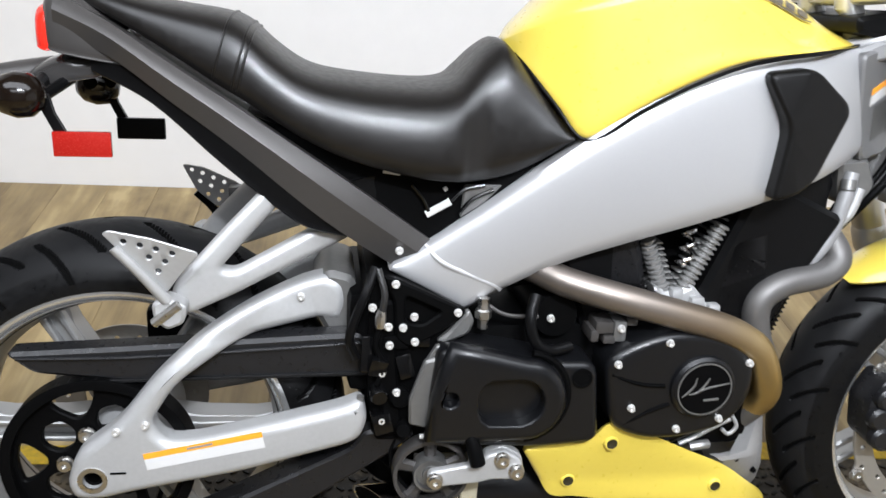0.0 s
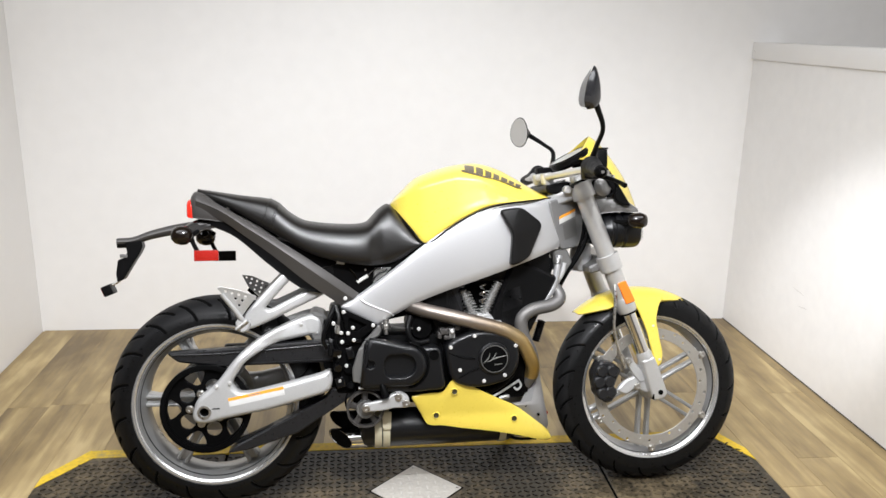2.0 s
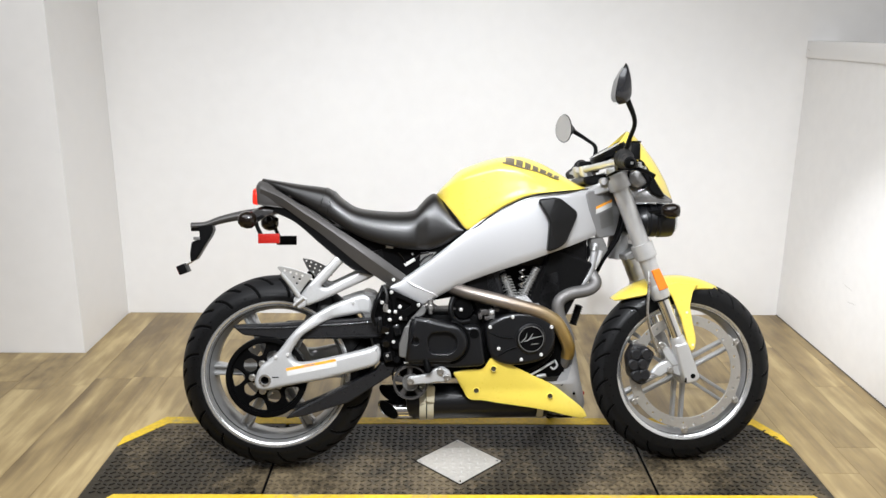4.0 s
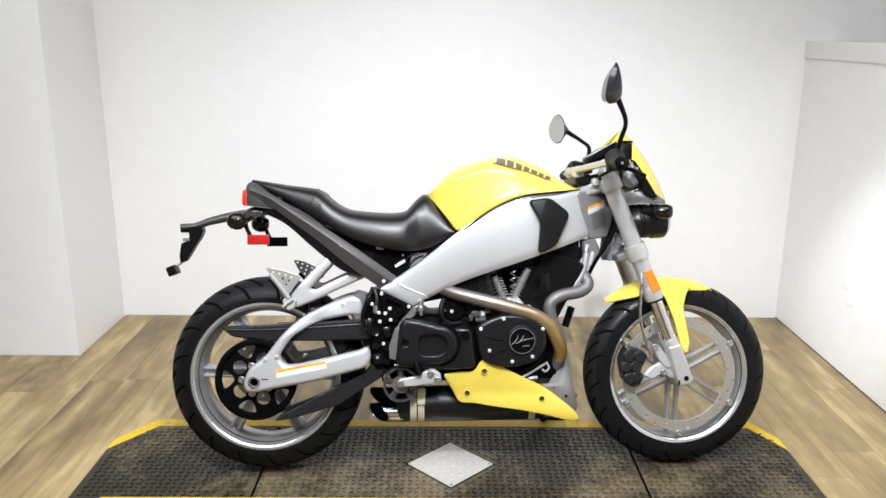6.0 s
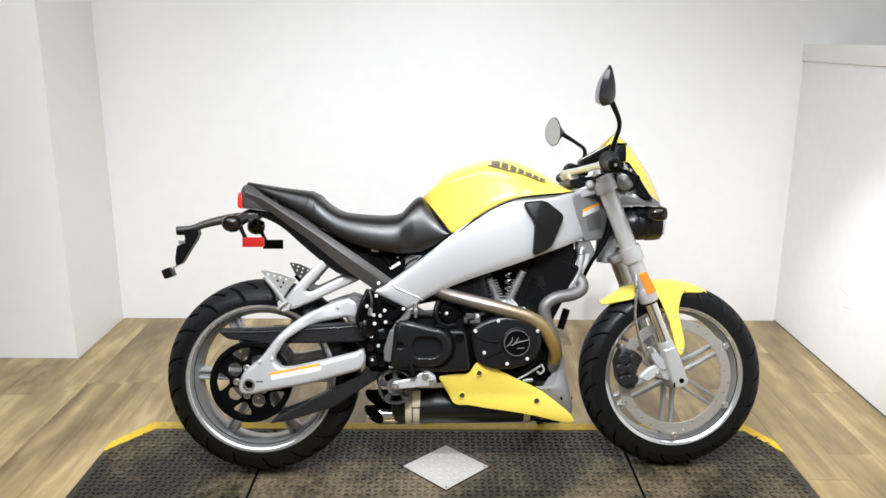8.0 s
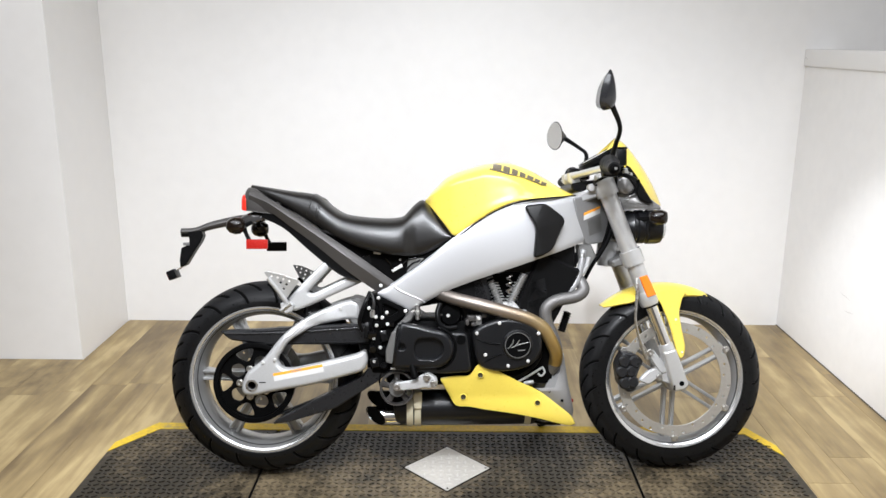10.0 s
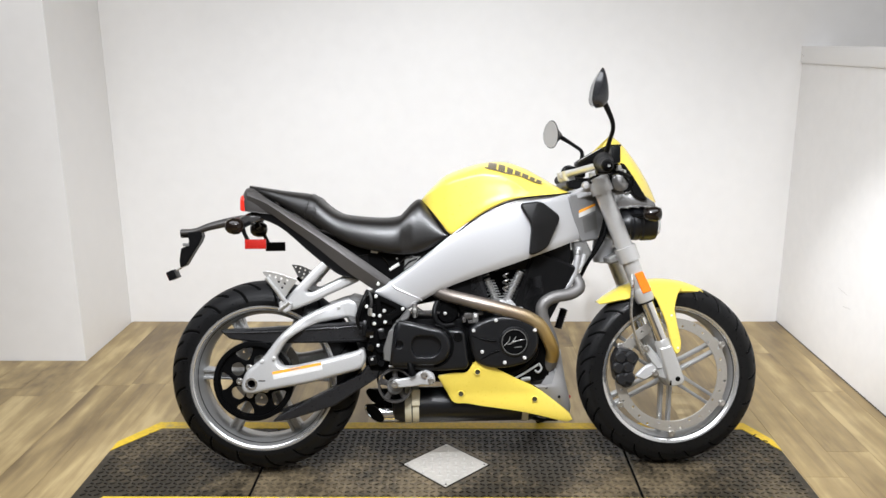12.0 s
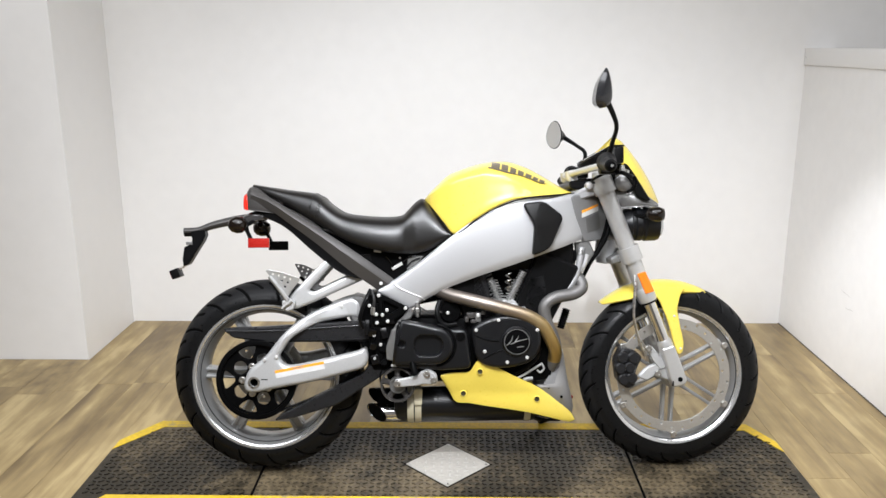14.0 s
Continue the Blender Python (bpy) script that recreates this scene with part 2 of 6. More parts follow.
    bump = nt.nodes.new("ShaderNodeBump")
    bump.inputs["Strength"].default_value, bump.inputs["Distance"].default_value = 0.12, 0.002
    nt.links.new(n1.outputs[0], bump.inputs["Height"])
    nt.links.new(bump.outputs[0], b.inputs["Normal"])
    return m


def dusty(name, base, dust, lo, hi, rough):
    """Rubber or paint with trodden-in dust in soft patches and streaks."""
    m = mat(name, base, rough, vary=0.3, scale=20, bump=0.12, bump_scale=300, rough_vary=0.12, spec=0.25)
    nt = m.node_tree
    b = nt.nodes["Principled BSDF"]
    old = b.inputs["Base Color"].links[0].from_socket
    co = nt.nodes.new("ShaderNodeTexCoord")
    n1, n2 = nt.nodes.new("ShaderNodeTexNoise"), nt.nodes.new("ShaderNodeTexNoise")
    n1.inputs["Scale"].default_value, n1.inputs["Detail"].default_value = 2.6, 7
    n2.inputs["Scale"].default_value, n2.inputs["Detail"].default_value = 45, 4
    for n in (n1, n2):
        nt.links.new(co.outputs["Object"], n.inputs["Vector"])
        n.inputs["Roughness"].default_value = 0.65
    mul = nt.nodes.new("ShaderNodeMath")
    mul.operation, mul.inputs[1].default_value = "MULTIPLY_ADD", 0.5
    nt.links.new(n2.outputs[0], mul.inputs[0])
    nt.links.new(n1.outputs[0], mul.inputs[2])
    r = nt.nodes.new("ShaderNodeMapRange")
    r.interpolation_type = "SMOOTHSTEP"
    r.inputs[1].default_value, r.inputs[2].default_value = lo, hi
    nt.links.new(mul.outputs[0], r.inputs[0])
    mix = nt.nodes.new("ShaderNodeMix")
    mix.data_type = "RGBA"
    nt.links.new(r.outputs[0], mix.inputs[0])
    nt.links.new(old, mix.inputs[6])
    mix.inputs[7].default_value = (*dust, 1)
    nt.links.new(mix.outputs[2], b.inputs["Base Color"])
    return m


MAT = dusty("black_rubber_mat", (0.0255, 0.0205, 0.0132), (0.150, 0.116, 0.070), 0.68, 0.98, 0.42)
TREAD = dusty("trodden_tread_rubber", (0.0092, 0.0078, 0.0057), (0.115, 0.089, 0.054), 0.68, 0.98, 0.38)
MATYEL = dusty("worn_yellow_border", (0.62, 0.42, 0.03), (0.30, 0.25, 0.12), 0.78, 1.02, 0.5)
OAK = wood()
GAP_DARK = mat("dark_wall_joint", (0.07, 0.062, 0.052), 0.8)
GAP = mat("dark_plank_joint", (0.30, 0.222, 0.110), 0.8)


# ---- tools ----
def part(name, bm, material, parent=None, label="", sharp=35, data=None):
    if data is None:
        data = bpy.data.meshes.new(name)
        bmesh.ops.recalc_face_normals(bm, faces=bm.faces[:])
        bm.to_mesh(data)
        bm.free()
        data.materials.append(material)
        data.shade_smooth()
        data.set_sharp_from_angle(angle=radians(sharp))
    ob = new(name, data)
    if parent is not None:
        ob.parent = parent
    return tagged(ob, label)


def soften(ob):
    """Keeps the broad faces of a rounded casting flat in the shading."""
    ob.modifiers.new("weighted_normal", "WEIGHTED_NORMAL")
    return ob


def rnd(pts, r=0.01, k=4):
    """A closed outline with filleted corners."""
    out, n = [], len(pts)
    for i in range(n):
        p, a, c = (Vector(pts[j % n][:2]) for j in (i, i - 1, i + 1))
        da, dc = a - p, c - p
        la, lc = da.length, dc.length
        cut = min(r, la * 0.45, lc * 0.45)
        s, e = p + da / la * cut, p + dc / lc * cut
        for j in range(k + 1):
            t = j / k
            out.append(tuple(s * (1 - t) ** 2 + p * (2 * t * (1 - t)) + e * t ** 2))
    return out


def circle(x, z, r, n=16):
    return [(x + r * math.cos(2 * math.pi * i / n), z + r * math.sin(2 * math.pi * i / n)) for i in range(n)]


def area2(l):
    return sum(l[i - 1][0] * l[i][1] - l[i][0] * l[i - 1][1] for i in range(len(l)))


def inset(l, d):
    """A loop moved inwards (to its left when it runs counter-clockwise)."""
    out, n = [], len(l)
    for i in range(n):
        a, p, c = Vector(l[i - 1]), Vector(l[i]), Vector(l[(i + 1) % n])
        n1, n2 = (p - a), (c - p)
        n1, n2 = Vector((-n1.y, n1.x)), Vector((-n2.y, n2.x))
        if n1.length < 1e-9 or n2.length < 1e-9:
            out.append(tuple(p + (n1 + n2).normalized() * d))
            continue
        n1.normalize(), n2.normalize()
        m = n1 + n2
        out.append(tuple(p + m * (d / max(0.6, m.length_squared / 2 + 0.0))))
    return out


def plate(outline, y0, y1, bevel=0.003, holes=(), warp=None, bm=None, hole_bevel=None, steps=1):
    """An outline in x, z given thickness from y0 to y1, with eased edges and real holes. warp(x, z) shifts it in y."""
    bm = bm or bmesh.new()
    loops = []
    for i, l in enumerate([outline, *holes]):
        if (area2(l) > 0) == bool(i):
            l = l[::-1]
        loops.append(l)
    rings = []
    for l in loops:
        e = bevel if hole_bevel is None or l is loops[0] else hole_bevel
        curve = [math.pi / 2 * q / steps for q in range(steps + 1)]
        front = [(inset(l, e * (1 - math.sin(q))) if q < 1.57 else l, e * (1 - math.cos(q))) for q in curve]
        rows = []
        for pts, y in [(p, y0 + d) for p, d in front] + [(p, y1 - d) for p, d in reversed(front)]:
            rows.append([bm.verts.new((p[0], y + (warp(*p) if warp else 0), p[1])) for p in pts])
        n = len(l)
        for a, b in zip(rows, rows[1:]):
            for j in range(n):
                bm.faces.new((a[j - 1], a[j], b[j], b[j - 1]))
        rings.append(rows)
    for side in (0, -1):
        edges = []
        for rows in rings:
            r = rows[side]
            for j in range(len(r)):
                edges.append(bm.edges.get((r[j - 1], r[j])) or bm.edges.new((r[j - 1], r[j])))
        bmesh.ops.triangle_fill(bm, use_beauty=True, use_dissolve=False, edges=edges)
    return bm


def lathe(profile, n=48, centre=(0, 0, 0), axis="y", closed=True, bm=None, arc=None):
    """A profile of (radius, along) turned about an axis."""
    bm = bm or bmesh.new()
    rows = []
    for i in range(n):
        a = 2 * math.pi * i / n
        row = []
        for r, s in profile:
            c, d = r * math.cos(a), r * math.sin(a)
            v = {"y": (c, s, d), "x": (s, c, d), "z": (c, d, s)}[axis]
            row.append(bm.verts.new(Vector(v) + Vector(centre)))
        rows.append(row)
    m = len(profile)
    for i in range(n):
        a, b = rows[i - 1], rows[i]
        for j in range(m if closed else m - 1):
            k = (j + 1) % m
            bm.faces.new((a[j], a[k], b[k], b[j]))
    if not closed:
        for j in (0, m - 1):
            if profile[j][0] > 1e-6:
                bm.faces.new([r[j] for r in rows])
    return bm


def spline(pts, k=6):
    """Catmull-Rom through the points (any dimension)."""
    p = [np.array(q, float) for q in pts]
    p = [2 * p[0] - p[1], *p, 2 * p[-1] - p[-2]]
    out = []
    for i in range(1, len(p) - 2):
        for j in range(k):
            t = j / k
            a, b, c, d = p[i - 1:i + 3]
            out.append(0.5 * (2 * b + (c - a) * t + (2 * a - 5 * b + 4 * c - d) * t * t + (3 * b - a - 3 * c + d) * t ** 3))
    out.append(p[-2])
    return out


def tube(pts, r, n=14, k=6, bm=None, smooth=True, flat=1.0):
    """A round bar along points; r is one radius or one a point."""
    bm = bm or bmesh.new()
    rs = r if isinstance(r, (list, tuple)) else [r] * len(pts)
    q = [(*p, w) for p, w in zip(pts, rs)]
    q = spline(q, k) if smooth and len(q) > 2 else [np.array(x, float) for x in q]
    rows, up = [], None
    for i, p in enumerate(q):
        d = Vector((q[min(i + 1, len(q) - 1)] - q[max(i - 1, 0)])[:3]).normalized()
        if up is None:
            up = Vector((0, 1, 0)) if abs(d.y) < 0.9 else Vector((1, 0, 0))
        side = d.cross(up).normalized()
        up = side.cross(d).normalized()
        rows.append([bm.verts.new(Vector(p[:3]) + side * (p[3] * math.cos(2 * math.pi * j / n)) + up * (p[3] * flat * math.sin(2 * math.pi * j / n))) for j in range(n)])
    for a, b in zip(rows, rows[1:]):
        for j in range(n):
            bm.faces.new((a[j - 1], a[j], b[j], b[j - 1]))
    bm.faces.new(rows[0]), bm.faces.new(rows[-1])
    return bm


def loft(rows, bm=None, caps=True):
    """Closed rings of equal count joined one to the next."""
    bm = bm or bmesh.new()
    vs = [[bm.verts.new(p) for p in row] for row in rows]
    n = len(vs[0])
    for a, b in zip(vs, vs[1:]):
        for j in range(n):
            bm.faces.new((a[j - 1], a[j], b[j], b[j - 1]))
    if caps:
        bm.faces.new(vs[0]), bm.faces.new(vs[-1])
    return bm


def body(stations, section, k=5):
    """A shell symmetrical about y = 0. Stations: x, z low, z high, half width. section: (width share, height share) from low to high."""
    rows = []
    section = [tuple(p) for p in spline(section, 4)]
    for x, lo, hi, w in spline(stations, k):
        right = [(x, -w * a, lo + (hi - lo) * b) for a, b in section]
        rows.append(right + [(p[0], -p[1], p[2]) for p in reversed(right) if abs(p[1]) > 1e-6])
    return loft(rows)


def strip(low, high, ys, bulge, thick, side=-1, k=5, n=8, crease=0.0, power=0.7):
    """A beam between a low and a high edge, facing sideways. ys: distance of the edges from the middle plane at each station."""
    data = [(*a, *b, y) for a, b, y in zip(low, high, ys)]
    rows = []
    for x0, z0, x1, z1, y in spline(data, k):
        face = []
        for j in range(n + 1):
            t = j / n
            b = bulge * (math.sin(math.pi * t) ** power if not crease else min(t / crease, (1 - t) / (1 - crease)))
            face.append((x0 + (x1 - x0) * t, side * (y + b), z0 + (z1 - z0) * t))
        back = [(x0 + (x1 - x0) * t, side * (y - thick), z0 + (z1 - z0) * t) for t in (0.97, 0.03)]
        rows.append(face + back)
    return loft(rows)


def box(x0, x1, y0, y1, z0, z1, bevel=0.0, bm=None, seg=2):
    bm = bm or bmesh.new()
    vs = [bm.verts.new(p) for p in ((x0, y0, z0), (x1, y0, z0), (x1, y1, z0), (x0, y1, z0), (x0, y0, z1), (x1, y0, z1), (x1, y1, z1), (x0, y1, z1))]
    fs = [bm.faces.new([vs[i] for i in f]) for f in ((0, 3, 2, 1), (4, 5, 6, 7), (0, 1, 5, 4), (1, 2, 6, 5), (2, 3, 7, 6), (3, 0, 4, 7))]
    if bevel:
        edges = list({e for f in fs for e in f.edges})
        bmesh.ops.bevel(bm, geom=edges, offset=bevel, segments=seg, profile=0.6, affect="EDGES")
    return bm


def bolt_mesh(name, r, material, h=0.006, n=6):
    bm = lathe([(r * 1.25, 0.0), (r * 1.25, -h * 0.25), (r, -h * 0.3), (r * 0.95, -h), (r * 0.45, -h), (r * 0.4, -h * 0.55), (0.0001, -h * 0.55)], 14, closed=False)
    ob = part(name, bm, material)
    data = ob.data
    bpy.data.objects.remove(ob)
    return data


BOLT = bolt_mesh("bolt", 0.0044, ZINC)
BOLT_BIG = bolt_mesh("bolt_large", 0.009, STEEL, 0.009)
BOLT_TINY = bolt_mesh("bolt_tiny", 0.0032, ZINC, 0.003)


def bolts(parent, places, data=BOLT):
    for x, y, z in places:
        ob = part("bolt", None, None, parent, data=data)
        ob.location = (x, y, z)


# ---- the room ----
def structure(name, bm, material, label):
    return tagged(part(name, bm, material), label, kind="structure")


floor = structure("floor", box(-3.3, 4.1, -4.1, 1.56, -0.12, -0.006), GAP, "oak-look plank floor with thin dark joints")
structure("wall_north", box(-1.017, 4.0, 1.424, 1.56, -0.006, 2.75), WALL, "white painted back wall with a soft sheen")
structure("wall_return", box(-1.14, -1.0172, 0.906, 1.56, -0.006, 2.75), WALL, "white painted return wall beside the back wall")
structure("wall_west_front", box(-3.2, -1.14, 0.906, 1.03, -0.006, 2.75), WALL, "white painted wall that juts forward")
# West and south walls stay unseen; their grey holds back bounce light.
structure("wall_west", box(-3.32, -3.2, -4.0, 1.03, -0.006, 2.75), UNSEEN_WALL, "unseen side wall, grey to keep reflections dark")
structure("wall_south", box(-3.32, 4.12, -4.12, -4.0, -0.006, 2.75), UNSEEN_WALL, "unseen wall behind the viewer, grey to keep reflections dark")
structure("wall_east", box(4.0, 4.12, -4.0, 1.56, -0.006, 2.75), WALL, "plain wall beyond the half wall")
structure("half_wall_east", box(2.232, 2.34, -3.0, 1.424, -0.006, 1.262), SCUFFED, "white scuffed half-height side wall")
for ya, za, yb, zb in ((0.835, 0.358, 0.743, 0.350), (0.779, 0.294, 0.707, 0.304)):
    scuff = bmesh.new()
    edge = [(ya + (yb - ya) * q / 6, za + (zb - za) * q / 6 + 0.0012 * math.sin(q * 2.1), 0.0024 * math.sin(math.pi * (q + 0.4) / 6.8)) for q in range(7)]
    bmesh.ops.recalc_face_normals(scuff, faces=[scuff.faces.new([scuff.verts.new((2.2308, y, z + w)) for y, z, w in edge] + [scuff.verts.new((2.2308, y, z - w)) for y, z, w in reversed(edge)])])
    part("scuff_mark", scuff, SCUFF, bpy.data.objects["half_wall_east"], "thin dull scuff on the paint")
for y, z in ((1.395, 1.294), (1.405, 1.300)):
    part("nail_head", lathe([(0.0001, 2.2205), (0.0025, 2.2207), (0.003, 2.224), (0.0001, 2.224)], 10, (0, y, z), "x", closed=False), SCUFF, bpy.data.objects["half_wall_east"], "painted-over nail head")
structure("half_wall_cap", box(2.222, 2.36, -3.0, 1.424, 1.262, 1.338, 0.004), WALL, "white wooden cap board on the half wall")
# Ceiling is never in view; its dark grey only lowers the bounce.
structure("ceiling", box(-3.32, 4.12, -4.12, 1.56, 2.75, 2.85), UNSEEN_CEIL, "unseen ceiling, dark grey to cut bounce light")

structure("trim", box(2.2288, 2.2318, -3.0, 1.42, 0.0, 0.004), GAP_DARK, "thin dark joint at the foot of the half wall")

# ---- the ramp mat on the floor ----
MX0, MX1, MY0, MY1 = -0.556, 1.732, -0.72, 0.268
ramp_mat = tagged(new("platform_mat"), "black rubber tread mat with worn yellow bands on the floor", "mat")


def flat(outline, z0, z1, bevel=0.002):
    """An outline in x, y with thickness in z."""
    bm = plate(outline, -z1, -z0, bevel)
    for v in bm.verts:
        v.co = (v.co.x, v.co.z, -v.co.y)
    return bm


SEAMS = (MX0, -0.008, 1.197, MX1)
for a, b in zip(SEAMS, SEAMS[1:]):
    pts = [(a + 0.003, MY0), (b - 0.003, MY0), (b - 0.003, MY1), (a + 0.003, MY1)]
    if a == MX0:
        pts = [(a, MY0), (b - 0.003, MY0), (b - 0.003, MY1), (a + 0.1, MY1), (a, MY1 - 0.16)]
    if b == MX1:
        pts = [(a + 0.003, MY0), (b, MY0), (b, MY1 - 0.14), (b - 0.06, MY1), (a + 0.003, MY1)]
    part("mat_section", flat(pts, 0.0, 0.0195, 0.004), MAT, ramp_mat)
for x in SEAMS[1:3]:
    part("seam_strip", box(x - 0.004, x + 0.004, MY0 + 0.002, MY1 - 0.002, 0.001, 0.0165), RECESS_SHADE, ramp_mat, "dark open seam between two mat sections")
for y, name in ((MY1, "yellow_band"), (-0.232, "yellow_band")):
    w = 0.052
    pts = [(MX0 + 0.003, y - 0.155), (MX0 + 0.102, y - 0.004), (MX1 - 0.062, y - 0.004), (MX1 - 0.003, y - 0.135),
           (MX1 - 0.003, y - 0.135 - w * 1.4), (MX1 - 0.085, y - w), (MX0 + 0.125, y - w), (MX0 + 0.003, y - 0.155 - w * 1.2)]
    part(name, flat(pts, 0.012, 0.0212, 0.001), MATYEL, ramp_mat, "scuffed yellow border band")


def tread_bars(x0, x1, y0, y1, pitch, length, width, height, z, keep, turns=(-45, 45)):
    """Rows of raised bars, turned one way and the other in turn."""
    verts, faces = [], []
    nx, ny = int((x1 - x0) / pitch), int((y1 - y0) / pitch)
    for i in range(nx):
        for j in range(ny):
            x, y = x0 + (i + 0.5) * pitch, y0 + (j + 0.5) * pitch
            if not keep(x, y):
                continue
            a = radians(turns[(i + j) % 2])
            u, v = Vector((math.cos(a), math.sin(a))), Vector((-math.sin(a), math.cos(a)))
            base = len(verts)
            for h, s in ((0, 1.0), (height, 0.72)):
                for p, q in ((-1, 0), (-0.6, -1), (0.6, -1), (1, 0), (0.6, 1), (-0.6, 1)):
                    c = Vector((x, y)) + u * (p * length * s / 2) + v * (q * width * s / 2)
                    verts.append((c.x, c.y, z + h))
            faces.append([base + 6 + k for k in range(6)])
            faces += [[base + k, base + (k + 1) % 6, base + 6 + (k + 1) % 6, base + 6 + k] for k in range(6)]
    me = bpy.data.meshes.new("tread")
    me.from_pydata(verts, [], faces)
    return me


DX, DY, DH = 0.594, -0.037, 0.139


def on_mat(x, y):
    if abs(x - DX) + abs(y - DY) < DH + 0.012:
        return False
    for b in (MY1, -0.232):
        if b - 0.055 < y < b + 0.004:
            return False
        for cx, s in ((MX0 + 0.1, -1), (MX1 - 0.06, 1)):
            d = (x - cx) * s
            if d > -0.05 and b - 0.085 - 1.75 * max(d, 0) < y < b + 0.012 - 1.3 * max(d, 0):
                return False
    if y > MY1 - 0.17 + 1.6 * min(x - MX0, (MX1 - x) * 1.4):
        return False
    return all(abs(x - s) > 0.012 for s in SEAMS)


tread = new("tread", tread_bars(MX0, MX1, MY0, MY1, 0.0220, 0.0205, 0.0072, 0.0032, 0.0192, on_mat, (-34, 34)))
tread.data.materials.append(TREAD)
tread.parent = ramp_mat
tagged(tread, "raised rubber tread bars", kind="stuff")

tread_plate = tagged(new("tread_plate"), "diamond-shaped aluminium tread plate screwed onto the rubber mat", "metal plate")
quad = [(DX - DH, DY), (DX, DY - DH), (DX + DH, DY), (DX, DY + DH)]
rim = DH + 0.007
# A slightly larger black sheet draws the shade of the plate's edge gap.
part("plate_gap", flat([(DX - rim, DY), (DX, DY - rim), (DX + rim, DY), (DX, DY + rim)], 0.017, 0.0200, 0.0005), RECESS_SHADE, tread_plate, "black sheet for the shaded gap round the plate")
part("sheet", flat(rnd(quad, 0.004), 0.019, 0.0215, 0.0006), PLATE, tread_plate)
bars = new("diamond_tread", tread_bars(DX - DH, DX + DH, DY - DH, DY + DH, 0.0265, 0.0250, 0.0060, 0.0016, 0.0212, lambda x, y: abs(x - DX) + abs(y - DY) < DH - 0.02, (0, 90)))
bars.data.materials.append(PLATE_BAR)
bars.parent = tread_plate
tagged(bars, kind="stuff")
for ux, uy in ((-1, 0), (1, 0), (0, -1), (0, 1)):
    bm = lathe([(0.0055, 0.0), (0.005, 0.0012), (0.002, 0.0018), (0.0001, 0.0018)], 12, (DX + ux * (DH - 0.014), DY + uy * (DH - 0.014), 0.0214), "z", closed=False)
    part("screw", bm, STEEL, tread_plate)


# ---- the motorcycle: x forwards from the rear contact, y to its left, z up ----
bike = new("motorcycle")
bike.matrix_world = Matrix.Translation((-0.003, -0.067, 0.02)) @ pose(0, 0, 0, 0, 0, 2.6) @ pose(0, 0, 0, -12.5, 0, 0)
tagged(bike, "yellow and silver naked sport motorcycle leaning on the rubber mat", "motorcycle")
RC, FC = (0.024, 0.0, 0.312), (1.325, 0.0, 0.297)


def tyre(name, radius, half, bead, count, centre, parent):
    """A tyre with slanted grooves cut into its tread."""
    prof = []
    for i in range(61):
        a = radians(-78 + 156 * i / 60)
        prof.append((radius - (half * 0.92) * (1 - math.cos(a)) * 0.95, half * math.sin(a) / math.sin(radians(78)) * 0.98, True))
    prof += [(radius - 0.073, half * 0.97, False), (bead + 0.012, half * 0.9, False), (bead, half * 0.84, False), (bead - 0.012, half * 0.7, False), (bead - 0.012, -half * 0.7, False),
             (bead, -half * 0.84, False), (bead + 0.012, -half * 0.9, False), (radius - 0.073, -half * 0.97, False)]
    n, m = 1320, len(prof)
    bm = bmesh.new()
    cut = set()
    rows = []
    for i in range(n):
        th = i / n * count
        row = []
        for j, (r, y, tread_zone) in enumerate(prof):
            if tread_zone:
                f = abs(y) / half
                side = 0.5 if y > 0 else 0.0
                u = (th + side + 0.95 * f) % 1.0
                v = (th + side + 0.5 + 0.80 * f) % 1.0
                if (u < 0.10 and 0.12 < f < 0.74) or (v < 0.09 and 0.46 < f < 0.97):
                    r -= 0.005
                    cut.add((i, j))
            a = 2 * math.pi * i / n
            row.append(bm.verts.new((r * math.cos(a), y, r * math.sin(a))))
        rows.append(row)
    for i in range(n):
        a, b = rows[i - 1], rows[i]
        for j in range(m):
            k = (j + 1) % m
            f = bm.faces.new((a[j], a[k], b[k], b[j]))
            # Groove floors take the near-black, so their shade is painted in.
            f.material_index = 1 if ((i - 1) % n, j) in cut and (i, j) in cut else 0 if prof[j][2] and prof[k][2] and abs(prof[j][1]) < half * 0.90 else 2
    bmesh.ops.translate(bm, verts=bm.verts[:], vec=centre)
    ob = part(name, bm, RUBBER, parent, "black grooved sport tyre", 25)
    ob.data.materials.append(RECESS_SHADE)
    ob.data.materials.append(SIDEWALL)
    return ob


def shift(bm, c):
    bmesh.ops.translate(bm, verts=bm.verts[:], vec=c)
    return bm


def rim_profile(bead, half):
    e = half * 0.86
    return [(bead + 0.009, -e), (bead + 0.009, -e + 0.006), (bead - 0.004, -e + 0.010), (bead - 0.010, -half * 0.5), (bead - 0.016, -half * 0.3), (bead - 0.016, half * 0.3), (bead - 0.010, half * 0.5),
            (bead - 0.004, e - 0.010), (bead + 0.009, e - 0.006), (bead + 0.009, e), (bead - 0.006, e), (bead - 0.016, half * 0.5), (bead - 0.023, half * 0.3), (bead - 0.023, -half * 0.3), (bead - 0.016, -half * 0.5), (bead - 0.006, -e)]


